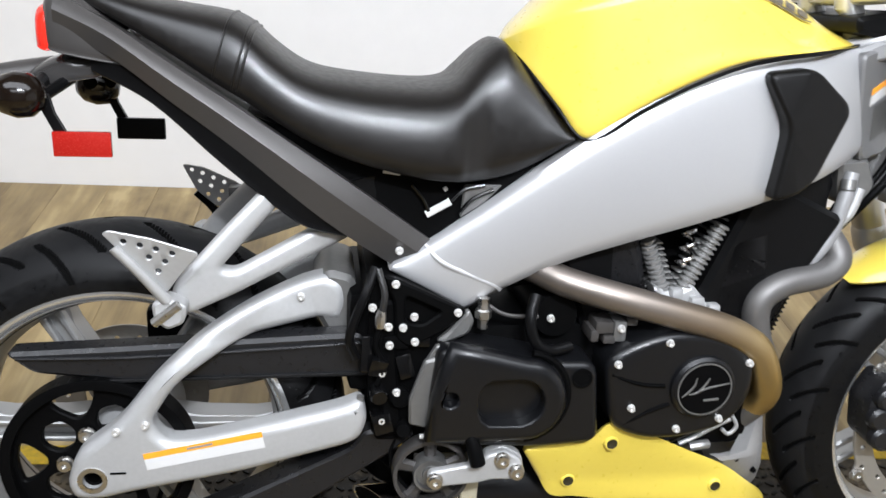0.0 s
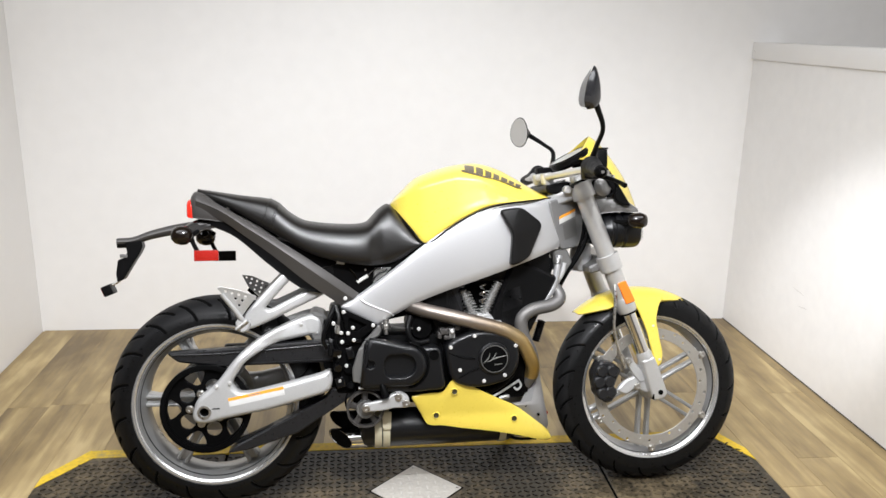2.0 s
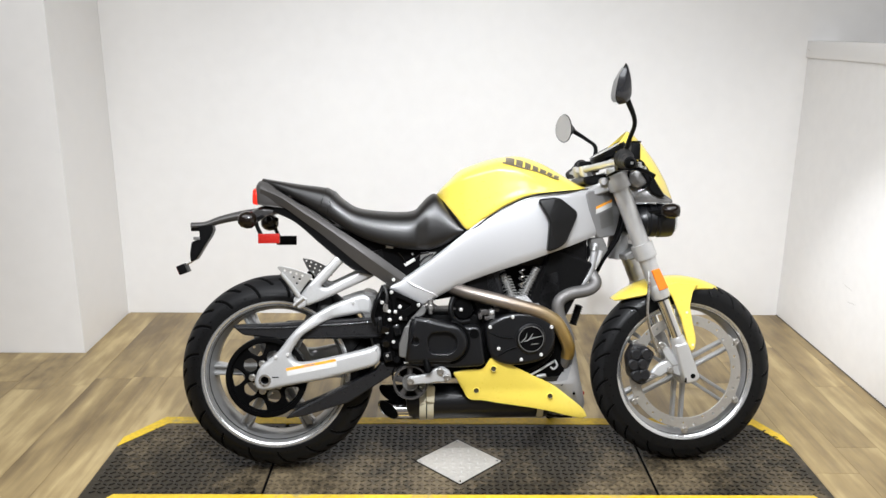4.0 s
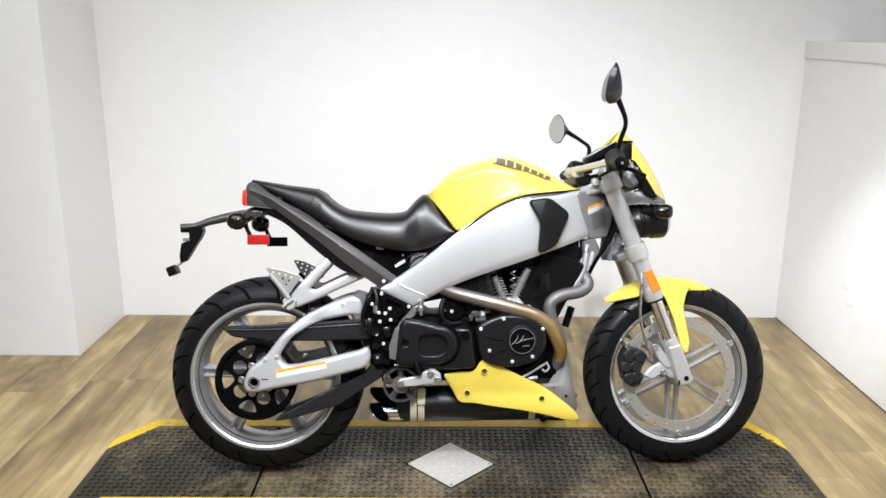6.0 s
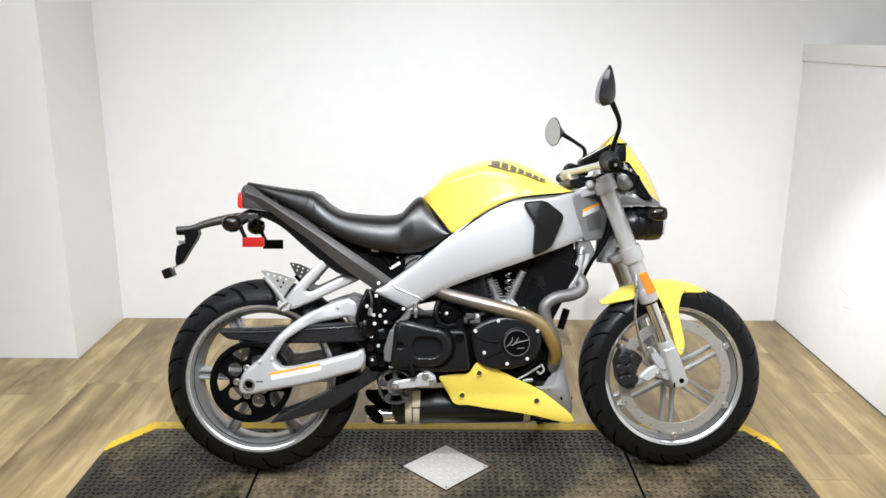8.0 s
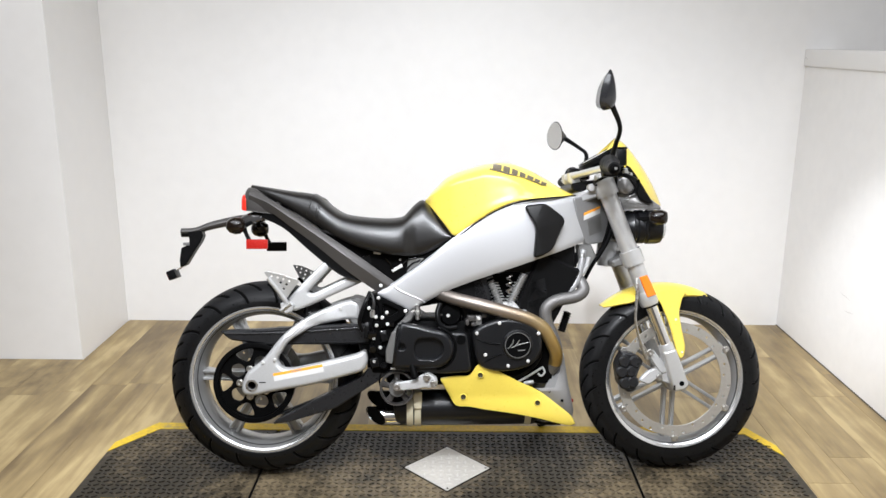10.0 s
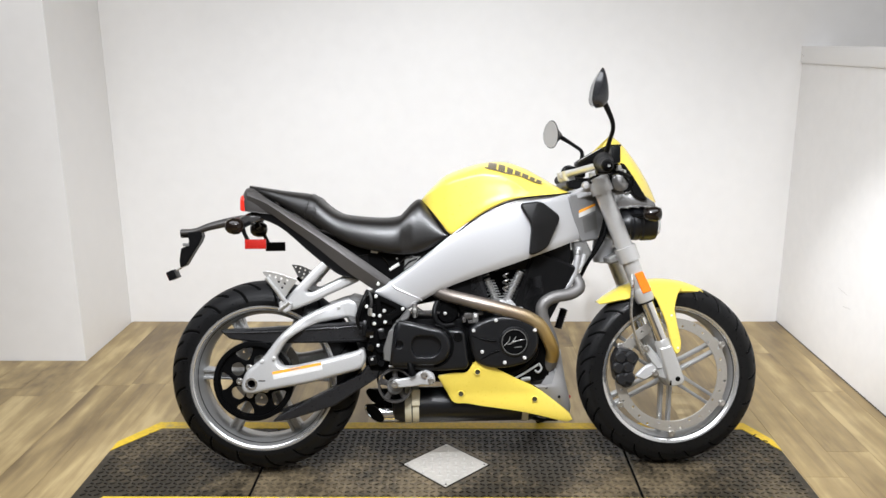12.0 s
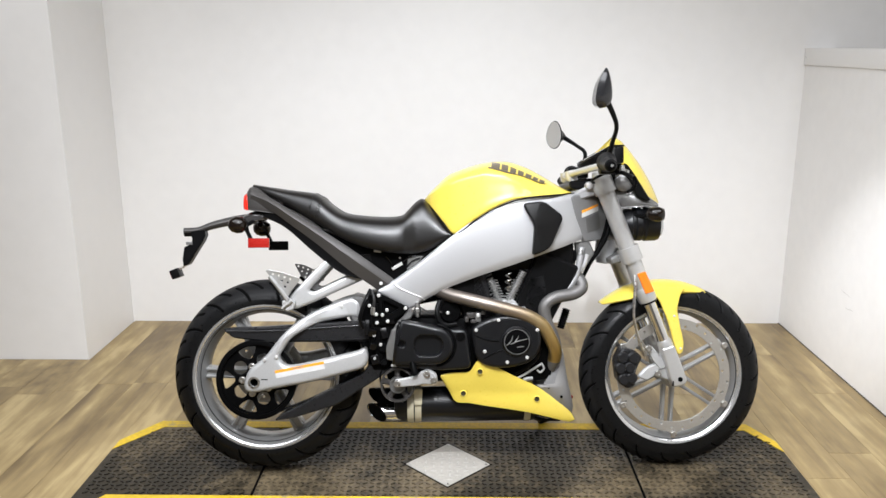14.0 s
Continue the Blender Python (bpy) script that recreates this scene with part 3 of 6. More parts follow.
def lip_ring(bead, y, c, wide=0.0):
    return lathe([(bead + 0.0115, y + 0.004), (bead + 0.0125, y - 0.001), (bead + 0.010, y - 0.005), (bead + 0.005, y - 0.0065), (bead + 0.0005 - wide, y - 0.005 + wide * 0.3), (bead - 0.003 - wide, y - 0.001 + wide * 0.3), (bead - 0.003 - wide, y + 0.006 + wide * 0.3)], 120, c)


def spoke(angle, r0, r1, w0, w1, y0, y1, c):
    """One tapered cast spoke."""
    a = radians(angle)
    d, s = Vector((math.cos(a), 0, math.sin(a))), Vector((-math.sin(a), 0, math.cos(a)))
    bm = bmesh.new()
    rows = []
    for t in (0.0, 0.35, 0.8, 1.0):
        r = r0 + (r1 - r0) * t
        w = (w0 + (w1 - w0) * t) * (1.5 if t in (0.0, 1.0) else 1.0) / 2
        e = w * 0.5
        ya, yb = y0[0] + (y0[1] - y0[0]) * t, y1[0] + (y1[1] - y1[0]) * t
        ring = [(-w, ya + e), (-w + e, ya), (w - e, ya), (w, ya + e), (w, yb - e), (w - e, yb), (-w + e, yb), (-w, yb - e)]
        rows.append([Vector(c) + d * r + s * p + Vector((0, q, 0)) for p, q in ring])
    return loft(rows, bm)


# rear wheel
rear_wheel = part("rear_wheel", lathe([(0.058, -0.07), (0.062, -0.05), (0.05, -0.02), (0.05, 0.02), (0.062, 0.05), (0.058, 0.07), (0.016, 0.075), (0.016, -0.075)], 40, RC), CAST, bike, "cast silver rear wheel hub")
tyre("tyre", 0.303, 0.086, 0.221, 17, RC, rear_wheel)
part("rim", lathe(rim_profile(0.221, 0.088), 96, RC), RIM, rear_wheel, "silver cast rim")
part("rim_lip", lip_ring(0.221, -0.0755, RC, 0.002), LIP, rear_wheel, "polished rim edge")
for i in range(6):
    sp = part("spoke", spoke(178 + 60 * i, 0.045, 0.202, 0.030, 0.028, (-0.026, -0.022), (0.030, 0.026), RC), RIM, rear_wheel)
    for d in (-1, 1):
        a = radians(178 + 60 * i)
        off = Vector((-math.sin(a), 0, math.cos(a))) * (0.0115 * d)
        part("spoke_flange", spoke(178 + 60 * i, 0.05, 0.200, 0.007, 0.007, (-0.040, -0.034), (-0.02, -0.018), Vector(RC) + off), RIM, sp)

PC = (0.0, -0.098, 0.309)
windows = []
for i in range(5):
    a = 108 + 72 * i
    ring = [(0.068, a - 5), (0.068, a + 5), (0.088, a + 15), (0.105, a + 17), (0.107, a), (0.105, a - 17), (0.088, a - 15)]
    windows.append(rnd([(PC[0] + r * math.cos(radians(q)), PC[2] + r * math.sin(radians(q))) for r, q in ring], 0.008, 3))
    cx, cz = PC[0] + 0.0605 * math.cos(radians(a + 36)), PC[2] + 0.0605 * math.sin(radians(a + 36))
    windows.append(rnd([(cx + r * math.cos(radians(q + a + 36)), cz + r * math.sin(radians(q + a + 36))) for r, q in ((0.0265, 0), (0.0255, 60), (0.0225, 120), (0.021, 180), (0.0225, 240), (0.0255, 300))], 0.010, 3))
pulley = part("belt_pulley", plate(circle(PC[0], PC[2], 0.114, 72), -0.104, -0.092, 0.002, windows), BLACK, rear_wheel, "black belt pulley with open windows")
part("pulley_rim", lathe([(0.121, -0.117), (0.124, -0.116), (0.124, -0.084), (0.121, -0.083), (0.110, -0.083), (0.110, -0.117)], 96, (0.0, 0, 0.309)), BLACK, rear_wheel, "ribbed black pulley rim")
part("pulley_hub", lathe([(0.040, -0.105), (0.036, -0.07), (0.02, -0.07), (0.02, -0.105)], 32, (0.0, 0, 0.309)), BLACK, rear_wheel)
bolts(rear_wheel, [(PC[0] + 0.044 * math.cos(radians(a)), -0.108, PC[2] + 0.044 * math.sin(radians(a))) for a in (108, 180, 252, 324, 36)], BOLT_BIG)

# front wheel
front_wheel = part("front_wheel", lathe([(0.036, -0.06), (0.04, -0.045), (0.03, -0.02), (0.03, 0.02), (0.04, 0.045), (0.036, 0.06), (0.013, 0.062), (0.013, -0.062)], 36, FC), CAST, bike, "cast silver front wheel hub")
tyre("tyre", 0.295, 0.061, 0.221, 19, FC, front_wheel)
part("rim", lathe(rim_profile(0.221, 0.06), 96, FC), RIM, front_wheel, "silver cast rim")
part("rim_lip", lip_ring(0.221, -0.0515, FC, 0.008), LIP, front_wheel, "polished rim edge")
for i in range(6):
    for d in (-1, 1):
        a = radians(27 + 60 * i)
        off = Vector((-math.sin(a), 0, math.cos(a))) * (0.0145 * d)
        part("spoke", spoke(27 + 60 * i, 0.024, 0.202, 0.0105, 0.0105, (-0.012, -0.014), (0.012, 0.014), Vector(FC) + off), RIM, front_wheel, "thin cast spoke")
holes = []
for i in range(30):
    a = radians(12 * i + 4)
    r = (0.160, 0.168, 0.176)[i % 3]
    holes.append(circle(FC[0] + r * math.cos(a), FC[2] + r * math.sin(a), 0.0042, 8))
holes.append(circle(FC[0], FC[2], 0.151, 72))
disc_out = []
for i in range(144):
    a = 2 * math.pi * i / 144
    lobe = max(0.0, math.cos((a - radians(30)) * 6)) ** 16
    disc_out.append((FC[0] + (0.183 + 0.014 * lobe) * math.cos(a), FC[2] + (0.183 + 0.014 * lobe) * math.sin(a)))
part("brake_disc", plate(disc_out, -0.058, -0.053, 0.0008, holes), DISC, front_wheel, "drilled rim-mounted steel brake disc")
bolts(front_wheel, [(FC[0] + 0.19 * math.cos(radians(30 + 60 * i)), -0.058, FC[2] + 0.19 * math.sin(radians(30 + 60 * i))) for i in range(6)], BOLT_BIG)

# swingarm, both sides, with its cross piece
sw_out = rnd([(-0.034, 0.300), (-0.020, 0.345), (0.033, 0.384), (0.085, 0.452), (0.133, 0.494), (0.185, 0.522), (0.234, 0.541), (0.272, 0.555), (0.300, 0.561), (0.322, 0.547), (0.326, 0.518), (0.316, 0.492), (0.292, 0.498), (0.182, 0.483), (0.110, 0.441), (0.074, 0.384), (0.092, 0.358),
              (0.128, 0.358), (0.220, 0.377), (0.318, 0.400), (0.344, 0.412), (0.352, 0.380), (0.342, 0.352), (0.322, 0.342), (0.184, 0.307), (0.048, 0.284), (0.005, 0.274), (-0.026, 0.277)], 0.025, 6)


def lean_in(x, z):
    """How far the upper arm bends in towards the frame."""
    a, b = min(1.0, max(0.0, (x - 0.07) / 0.21)), min(1.0, max(0.0, (z - 0.43) / 0.06))
    return 0.072 * a * a * (3 - 2 * a) * b


swingarm = soften(part("swingarm", plate(sw_out, -0.150, -0.106, 0.014, [circle(0.0, 0.308, 0.0125, 20)], hole_bevel=0.002, steps=5, warp=lean_in), CAST, bike, "banana-shaped cast aluminium swingarm", 50))
soften(part("left_arm", plate(sw_out, 0.106, 0.150, 0.014, steps=5, warp=lambda x, z: -lean_in(x, z)), CAST, swingarm, "", 50))
part("end_casting", plate(rnd([(0.278, 0.545), (0.300, 0.566), (0.334, 0.556), (0.344, 0.520), (0.338, 0.474), (0.300, 0.472), (0.284, 0.500)], 0.010), -0.074, 0.074, 0.008), DULL, swingarm, "dull cast cross tube of the swingarm")
part("cross_piece", box(0.325, 0.375, -0.105, 0.115, 0.40, 0.545, 0.015), BLACK, swingarm)
part("axle", lathe([(0.0125, -0.142), (0.0125, 0.15), (0.009, 0.15), (0.009, -0.142)], 20, (0, 0, 0.308)), BLACK, swingarm, "hollow black axle end")
part("axle_ring", lathe([(0.0185, -0.1515), (0.0185, -0.149), (0.0125, -0.149), (0.0125, -0.1515)], 24, (0, 0, 0.308)), STEEL, swingarm)
part("axle_slot", box(0.022, 0.042, -0.1506, -0.148, 0.3155, 0.3185), BLACK, swingarm, "black alignment mark")
bolts(swingarm, [(0.264, -0.0805, 0.532), (0.034, -0.150, 0.378), (0.070, -0.150, 0.386)])
k = math.atan2(0.027, 0.149)
for name, m_, z0, z1, x0, x1 in (("warning_label", WHITE, -0.024, 0.0, 0.0, 0.152), ("label_stripe", STRIPE, -0.008, 0.0, 0.0, 0.152), ("label_print", PRINT, -0.0055, -0.0025, 0.055, 0.088)):
    depth = {"warning_label": -0.1506, "label_stripe": -0.1509, "label_print": -0.1512}[name]
    pts = [(0.064 + x * math.cos(k) - z * math.sin(k), 0.344 + x * math.sin(k) + z * math.cos(k)) for x, z in ((x0, z0), (x1, z0), (x1, z1), (x0, z1))]
    part(name, plate(pts, depth, -0.1495, 0.0001), m_, swingarm, {"warning_label": "white warning label", "label_stripe": "orange label heading", "label_print": "small grey print"}[name])


# belt and its guards
guard_up = part("upper_belt_guard", plate(rnd([(-0.106, 0.469), (0.033, 0.474), (0.240, 0.484), (0.372, 0.490), (0.372, 0.424), (0.049, 0.425), (-0.072, 0.440)], 0.012), -0.109, -0.072, 0.005), SHROUD, bike, "long black plastic belt guard")
part("guard_rib", tube([(-0.09, -0.110, 0.462), (0.05, -0.111, 0.462), (0.24, -0.111, 0.471), (0.36, -0.110, 0.478)], 0.0025, 8), SHROUD, guard_up)
part("lower_belt_guard", plate(rnd([(0.054, 0.182), (0.079, 0.203), (0.182, 0.254), (0.330, 0.325), (0.350, 0.352), (0.420, 0.345), (0.385, 0.315), (0.251, 0.230), (0.113, 0.190)], 0.01), -0.125, -0.075, 0.004), SHROUD, bike, "black plastic lower belt guard")
belt = [(0.124 * math.cos(radians(a)), 0.124 * math.sin(radians(a)) + 0.309) for a in range(80, 285, 8)] + [(0.40, 0.335), (0.43, 0.36), (0.44, 0.40), (0.42, 0.435)]
inner = inset(belt if area2(belt) > 0 else belt[::-1], 0.004)
part("drive_belt", plate(belt, -0.113, -0.087, 0.0005, [inner]), RUBBER, bike, "toothed black drive belt")

# subframe stays and passenger pegs
STAY = [(0.262, 0.728), (0.290, 0.716), (0.217, 0.641), (0.178, 0.599), (0.167, 0.587), (0.184, 0.583), (0.297, 0.637), (0.340, 0.655), (0.360, 0.632), (0.321, 0.610), (0.257, 0.583), (0.180, 0.549),
        (0.127, 0.530), (0.111, 0.541), (0.109, 0.565), (0.122, 0.583), (0.175, 0.640)]


def stays(side):
    """A forked casting from the peg's hinge to the tail."""
    s = part("subframe_stay", plate(rnd(STAY, 0.012, 5), *sorted((side * 0.146, side * 0.116)), 0.0105, warp=lambda x, z: -side * 0.30 * (x - 0.11), steps=4), CAST, bike, "cast silver forked passenger peg stay", 60)
    soften(s)
    part("peg_hinge", lathe([(0.0001, -0.02), (0.012, -0.019), (0.0145, -0.012), (0.0145, 0.012), (0.012, 0.02), (0.0001, 0.02)], 20, (0.110, side * 0.156, 0.548), closed=False), CAST, s)
    part("hinge_fork", plate(rnd([(0.092, 0.560), (0.108, 0.568), (0.132, 0.556), (0.128, 0.534), (0.108, 0.526), (0.094, 0.538)], 0.006), *sorted((side * 0.176, side * 0.144)), 0.004), CAST, s, "small forked hinge lug")
    part("hinge_pin", tube([(0.094, side * 0.176, 0.536), (0.124, side * 0.176, 0.560)], 0.006, 10, smooth=False), STEEL, s)
    tri = rnd([(0.049, 0.654), (0.057, 0.658), (0.100, 0.648), (0.153, 0.628), (0.128, 0.598), (0.108, 0.570)], 0.008)
    dots = [circle(x, z, 0.0036, 10) for x, z in ((0.071, 0.644), (0.088, 0.639), (0.105, 0.634), (0.122, 0.628), (0.096, 0.623), (0.113, 0.617), (0.104, 0.604))]
    return s, tri, dots


def lean_peg(bm, side):
    """Folds the peg up and outwards about its hinge."""
    for v in bm.verts:
        v.co.y += side * (v.co.z - 0.55) * 0.35
    return bm


s, tri, dots = stays(-1)
part("passenger_peg", lean_peg(plate(tri, -0.163, -0.159, 0.001, dots), -1), CAST, s, "folded drilled silver passenger peg")
part("peg_edge", lean_peg(tube([(0.060, -0.165, 0.636), (0.086, -0.167, 0.600), (0.110, -0.167, 0.562)], [0.006, 0.0065, 0.008], 12), -1), CAST, s)
s, tri, dots = stays(1)
FAR_PEG = rnd([(0.080, 0.658), (0.112, 0.653), (0.166, 0.628), (0.160, 0.602), (0.132, 0.590), (0.100, 0.617)], 0.006)
dots = [circle(x, z, 0.0034, 10) for x, z in ((0.094, 0.649), (0.110, 0.644), (0.126, 0.637), (0.142, 0.630), (0.106, 0.631), (0.122, 0.624), (0.138, 0.616), (0.117, 0.611), (0.133, 0.603))]
part("passenger_peg", plate(FAR_PEG, 0.158, 0.163, 0.001, dots), CAST, s, "folded drilled passenger peg")
part("peg_root", box(0.150, 0.182, 0.135, 0.160, 0.598, 0.628, 0.004), DULL, s, "dull peg root block")
part("peg_edge", tube([(0.098, 0.164, 0.612), (0.120, 0.166, 0.590), (0.134, 0.160, 0.575)], [0.005, 0.006, 0.008], 12), BLACK, s)

# rear brake disc on the far side, and its caliper
part("rear_brake_disc", plate(circle(0, 0.309, 0.115, 60), 0.085, 0.09, 0.0008, [circle(0, 0.309, 0.07, 40)] + [circle(0.095 * math.cos(radians(a)), 0.309 + 0.095 * math.sin(radians(a)), 0.004, 8) for a in range(0, 360, 20)]), DISC, rear_wheel, "drilled rear brake disc")
part("rear_caliper", box(0.03, 0.11, 0.07, 0.11, 0.40, 0.455, 0.01), BLACK, bike, "black rear brake caliper")

# frame spars
LOW = [(0.378, 0.578), (0.430, 0.550), (0.470, 0.527), (0.478, 0.5235), (0.490, 0.530), (0.526, 0.5535), (0.600, 0.592), (0.683, 0.624), (0.770, 0.653), (0.855, 0.682), (0.930, 0.707), (1.000, 0.730), (1.050, 0.748)]
HIGH = [(0.384, 0.588), (0.412, 0.604), (0.440, 0.623), (0.450, 0.630), (0.468, 0.643), (0.502, 0.667), (0.560, 0.712), (0.640, 0.774), (0.720, 0.826), (0.800, 0.858), (0.880, 0.870), (0.970, 0.878), (1.045, 0.888)]
YS = [0.102, 0.106, 0.109, 0.110, 0.112, 0.117, 0.126, 0.138, 0.148, 0.150, 0.138, 0.104, 0.066]
frame_part = part("frame_spar", strip(LOW, HIGH, YS, 0.012, 0.05, power=0.28, n=14), SILVER, bike, "broad silver aluminium frame spar", 50)
part("left_spar", strip(LOW, HIGH, YS, 0.012, 0.05, side=1, power=0.28, n=14), SILVER, frame_part, "", 50)
part("spar_seam", tube([(0.424, -0.1075, 0.6125), (0.434, -0.1180, 0.602), (0.450, -0.1222, 0.590), (0.483, -0.1233, 0.5755), (0.515, -0.1243, 0.562), (0.525, -0.1195, 0.5535)], 0.0032, 12, 4, flat=0.5), SILVER, frame_part, "raised seam on the silver spar")
part("steering_head", box(1.005, 1.085, -0.062, 0.062, 0.735, 0.888, 0.02), NECK, frame_part)
part("neck_cover", plate(rnd([(0.984, 0.874), (1.06, 0.888), (1.105, 0.87), (1.115, 0.80), (1.095, 0.735), (1.03, 0.728), (1.004, 0.79)], 0.01), -0.1105, -0.07, 0.004, warp=lambda x, z: (x - 1.0) * 0.62), NECK_SHADED, frame_part, "frame neck with its turned-away shade put into the grey")
part("head_neck", lathe([(0.0001, 0.73), (0.036, 0.735), (0.036, 0.915), (0.0001, 0.92)], 24, (1.075, 0, 0), "z", closed=False), NECK, frame_part)
for pts, deep, m_, lbl, nm in (([(1.022, 0.820), (1.082, 0.843), (1.082, 0.851), (1.022, 0.828)], 0.0004, STRIPE, "orange label heading", "label_stripe"),
                               ([(1.022, 0.805), (1.082, 0.828), (1.082, 0.8425), (1.022, 0.8195)], 0.0004, WHITE, "white warning label", "warning_label"),
                               ([(1.042, 0.757), (1.090, 0.770), (1.084, 0.822), (1.034, 0.803)], 0.0, DULL, "dull grey plate with small print", "data_plate")):
    part(nm, plate(pts, -0.1117 - deep, -0.106, 0.0004, warp=lambda x, z: (x - 1.0) * 0.62), m_, frame_part, lbl)
scoop_pts = rnd([(0.824, 0.851), (0.893, 0.858), (0.955, 0.810), (0.912, 0.716), (0.884, 0.700), (0.854, 0.690), (0.862, 0.785)], 0.018, 6)
scoop = soften(part("air_scoop", plate(scoop_pts, -0.184, -0.135, 0.007, steps=3, warp=lambda x, z: 0.26 * max(0, x - 0.88) + 0.22 * max(0.0, z - 0.80)), SCOOP, bike, "black plastic air scoop on the frame", 50))

# tank cover
TSEC = [(0.0, 0.0), (0.80, 0.0), (0.985, 0.02), (0.975, 0.20), (0.950, 0.42), (0.938, 0.56), (0.915, 0.635), (0.78, 0.79), (0.50, 0.93), (0.24, 0.985), (0.0, 1.0)]
TANK = [(0.530, 0.862, 0.872, 0.02), (0.545, 0.846, 0.891, 0.058), (0.566, 0.820, 0.912, 0.088), (0.592, 0.786, 0.938, 0.113), (0.620, 0.759, 0.955, 0.132), (0.68, 0.800, 0.976, 0.150), (0.73, 0.831, 0.987, 0.162), (0.79, 0.858, 0.990, 0.166), (0.85, 0.870, 0.973, 0.160), (0.90, 0.876, 0.947, 0.146), (0.95, 0.880, 0.916, 0.122), (0.985, 0.882, 0.897, 0.098), (1.005, 0.884, 0.889, 0.075)]


def crease(x):
    """How high the soft crease of the tank's flank runs, as a share of its usual height."""
    return float(np.interp(x, [0.56, 0.63, 0.71, 0.77, 0.82, 0.86, 0.89], [1.32, 1.32, 1.22, 1.0, 0.66, 0.25, 0.08]))


def lift(b, f, pivot=0.62):
    return b * f if b <= pivot else pivot * f + (b - pivot) / (1 - pivot) * (1 - pivot * f)


rows = []
for x, lo, hi, w in spline(TANK, 5):
    right = [(x, -w * a, lo + (hi - lo) * lift(b, crease(x))) for a, b in spline(TSEC, 4)]
    rows.append(right + [(p[0], -p[1], p[2]) for p in reversed(right) if abs(p[1]) > 1e-6])
tank = part("tank_cover", loft(rows), YELLOW, bike, "glossy yellow tank cover", 60)
part("tank_seal", tube([(0.529, 0.0, 0.868), (0.545, -0.056, 0.848), (0.580, -0.104, 0.800), (0.620, -0.134, 0.757), (0.68, -0.151, 0.798), (0.73, -0.163, 0.829), (0.79, -0.167, 0.855), (0.85, -0.161, 0.868), (0.92, -0.138, 0.875), (1.004, -0.078, 0.884)], 0.0024, 8), PLASTIC, tank, "black rubber edge seal")


TANK_ROWS = np.array(spline(TANK, 5))
TANK_SEC = np.array(spline(TSEC, 4))


def on_tank(x, share, proud=0.003):
    """A place on the tank's shoulder at x; share runs up the section."""
    lo, hi, w = (float(np.interp(x, TANK_ROWS[:, 0], TANK_ROWS[:, i])) for i in (1, 2, 3))
    at = np.linspace(0, 1, len(TANK_SEC))
    b = float(np.interp(share, at, TANK_SEC[:, 1]))
    heights = np.array([lift(q, crease(x)) for q in TANK_SEC[:, 1]])
    a = float(np.interp(b, np.maximum.accumulate(heights), TANK_SEC[:, 0]))
    return (x, -w * a - proud * 0.6, lo + (hi - lo) * b + proud)


# the maker's mark on the tank: seven plain slanted blocks over a thin bar
def decal_share(x, v):
    low = float(np.interp(x, [0.72, 0.805, 0.885], [0.735, 0.56, 0.42]))
    top = float(np.interp(x, [0.72, 0.805, 0.885], [0.83, 0.68, 0.60]))
    return low + (top - low) * v


def decal(name, x0, x1, v0, v1, label, nx=8, ny=8):
    bm = bmesh.new()
    grid = [[bm.verts.new(on_tank(x0 + (x1 - x0) * i / nx + 0.006 * j / ny, decal_share(x0 + (x1 - x0) * i / nx, v0 + (v1 - v0) * j / ny))) for j in range(ny + 1)] for i in range(nx + 1)]
    for i in range(nx):
        for j in range(ny):
            bm.faces.new((grid[i][j], grid[i + 1][j], grid[i + 1][j + 1], grid[i][j + 1]))
    part(name, bm, DECAL, tank, label)


for x0, x1 in ((0.734, 0.759), (0.764, 0.784), (0.790, 0.808), (0.814, 0.832), (0.838, 0.858), (0.863, 0.879), (0.884, 0.901)):
    decal("decal_block", x0, x1, 0.2, 1.0, "grey block of the tank decal")
decal("decal_bar", 0.722, 0.902, -0.02, 0.08, "thin grey bar of small print", 40, 1)

# seat
SSEC = [(0.0, 0.0), (0.90, 0.0), (0.98, 0.06), (1.0, 0.25), (0.96, 0.55), (0.86, 0.78), (0.66, 0.92), (0.36, 0.985), (0.0, 1.0)]
SEAT = [(-0.018, 0.905, 0.921, 0.035), (0.037, 0.884, 0.912, 0.072), (0.10, 0.850, 0.902, 0.095), (0.17, 0.807, 0.893, 0.112), (0.200, 0.790, 0.883, 0.118), (0.235, 0.768, 0.853, 0.124), (0.275, 0.745, 0.829, 0.130), (0.33, 0.722, 0.819, 0.137), (0.41, 0.703, 0.814, 0.142),
        (0.455, 0.698, 0.819, 0.138), (0.475, 0.696, 0.836, 0.128), (0.498, 0.697, 0.860, 0.118), (0.523, 0.702, 0.872, 0.116), (0.549, 0.713, 0.846, 0.118), (0.58, 0.732, 0.805, 0.122), (0.607, 0.752, 0.766, 0.124)]
SEAT_SEC = [(0.0, 0.02), (0.78, 0.0), (0.93, 0.07), (0.985, 0.22), (0.965, 0.52), (0.87, 0.77), (0.66, 0.92), (0.36, 0.985), (0.0, 1.0)]
seat = part("seat", body(SEAT, SEAT_SEC), LEATHER, bike, "black vinyl two-step rider and passenger seat", 60)
SEAT_ROWS = np.array(spline(SEAT, 5))
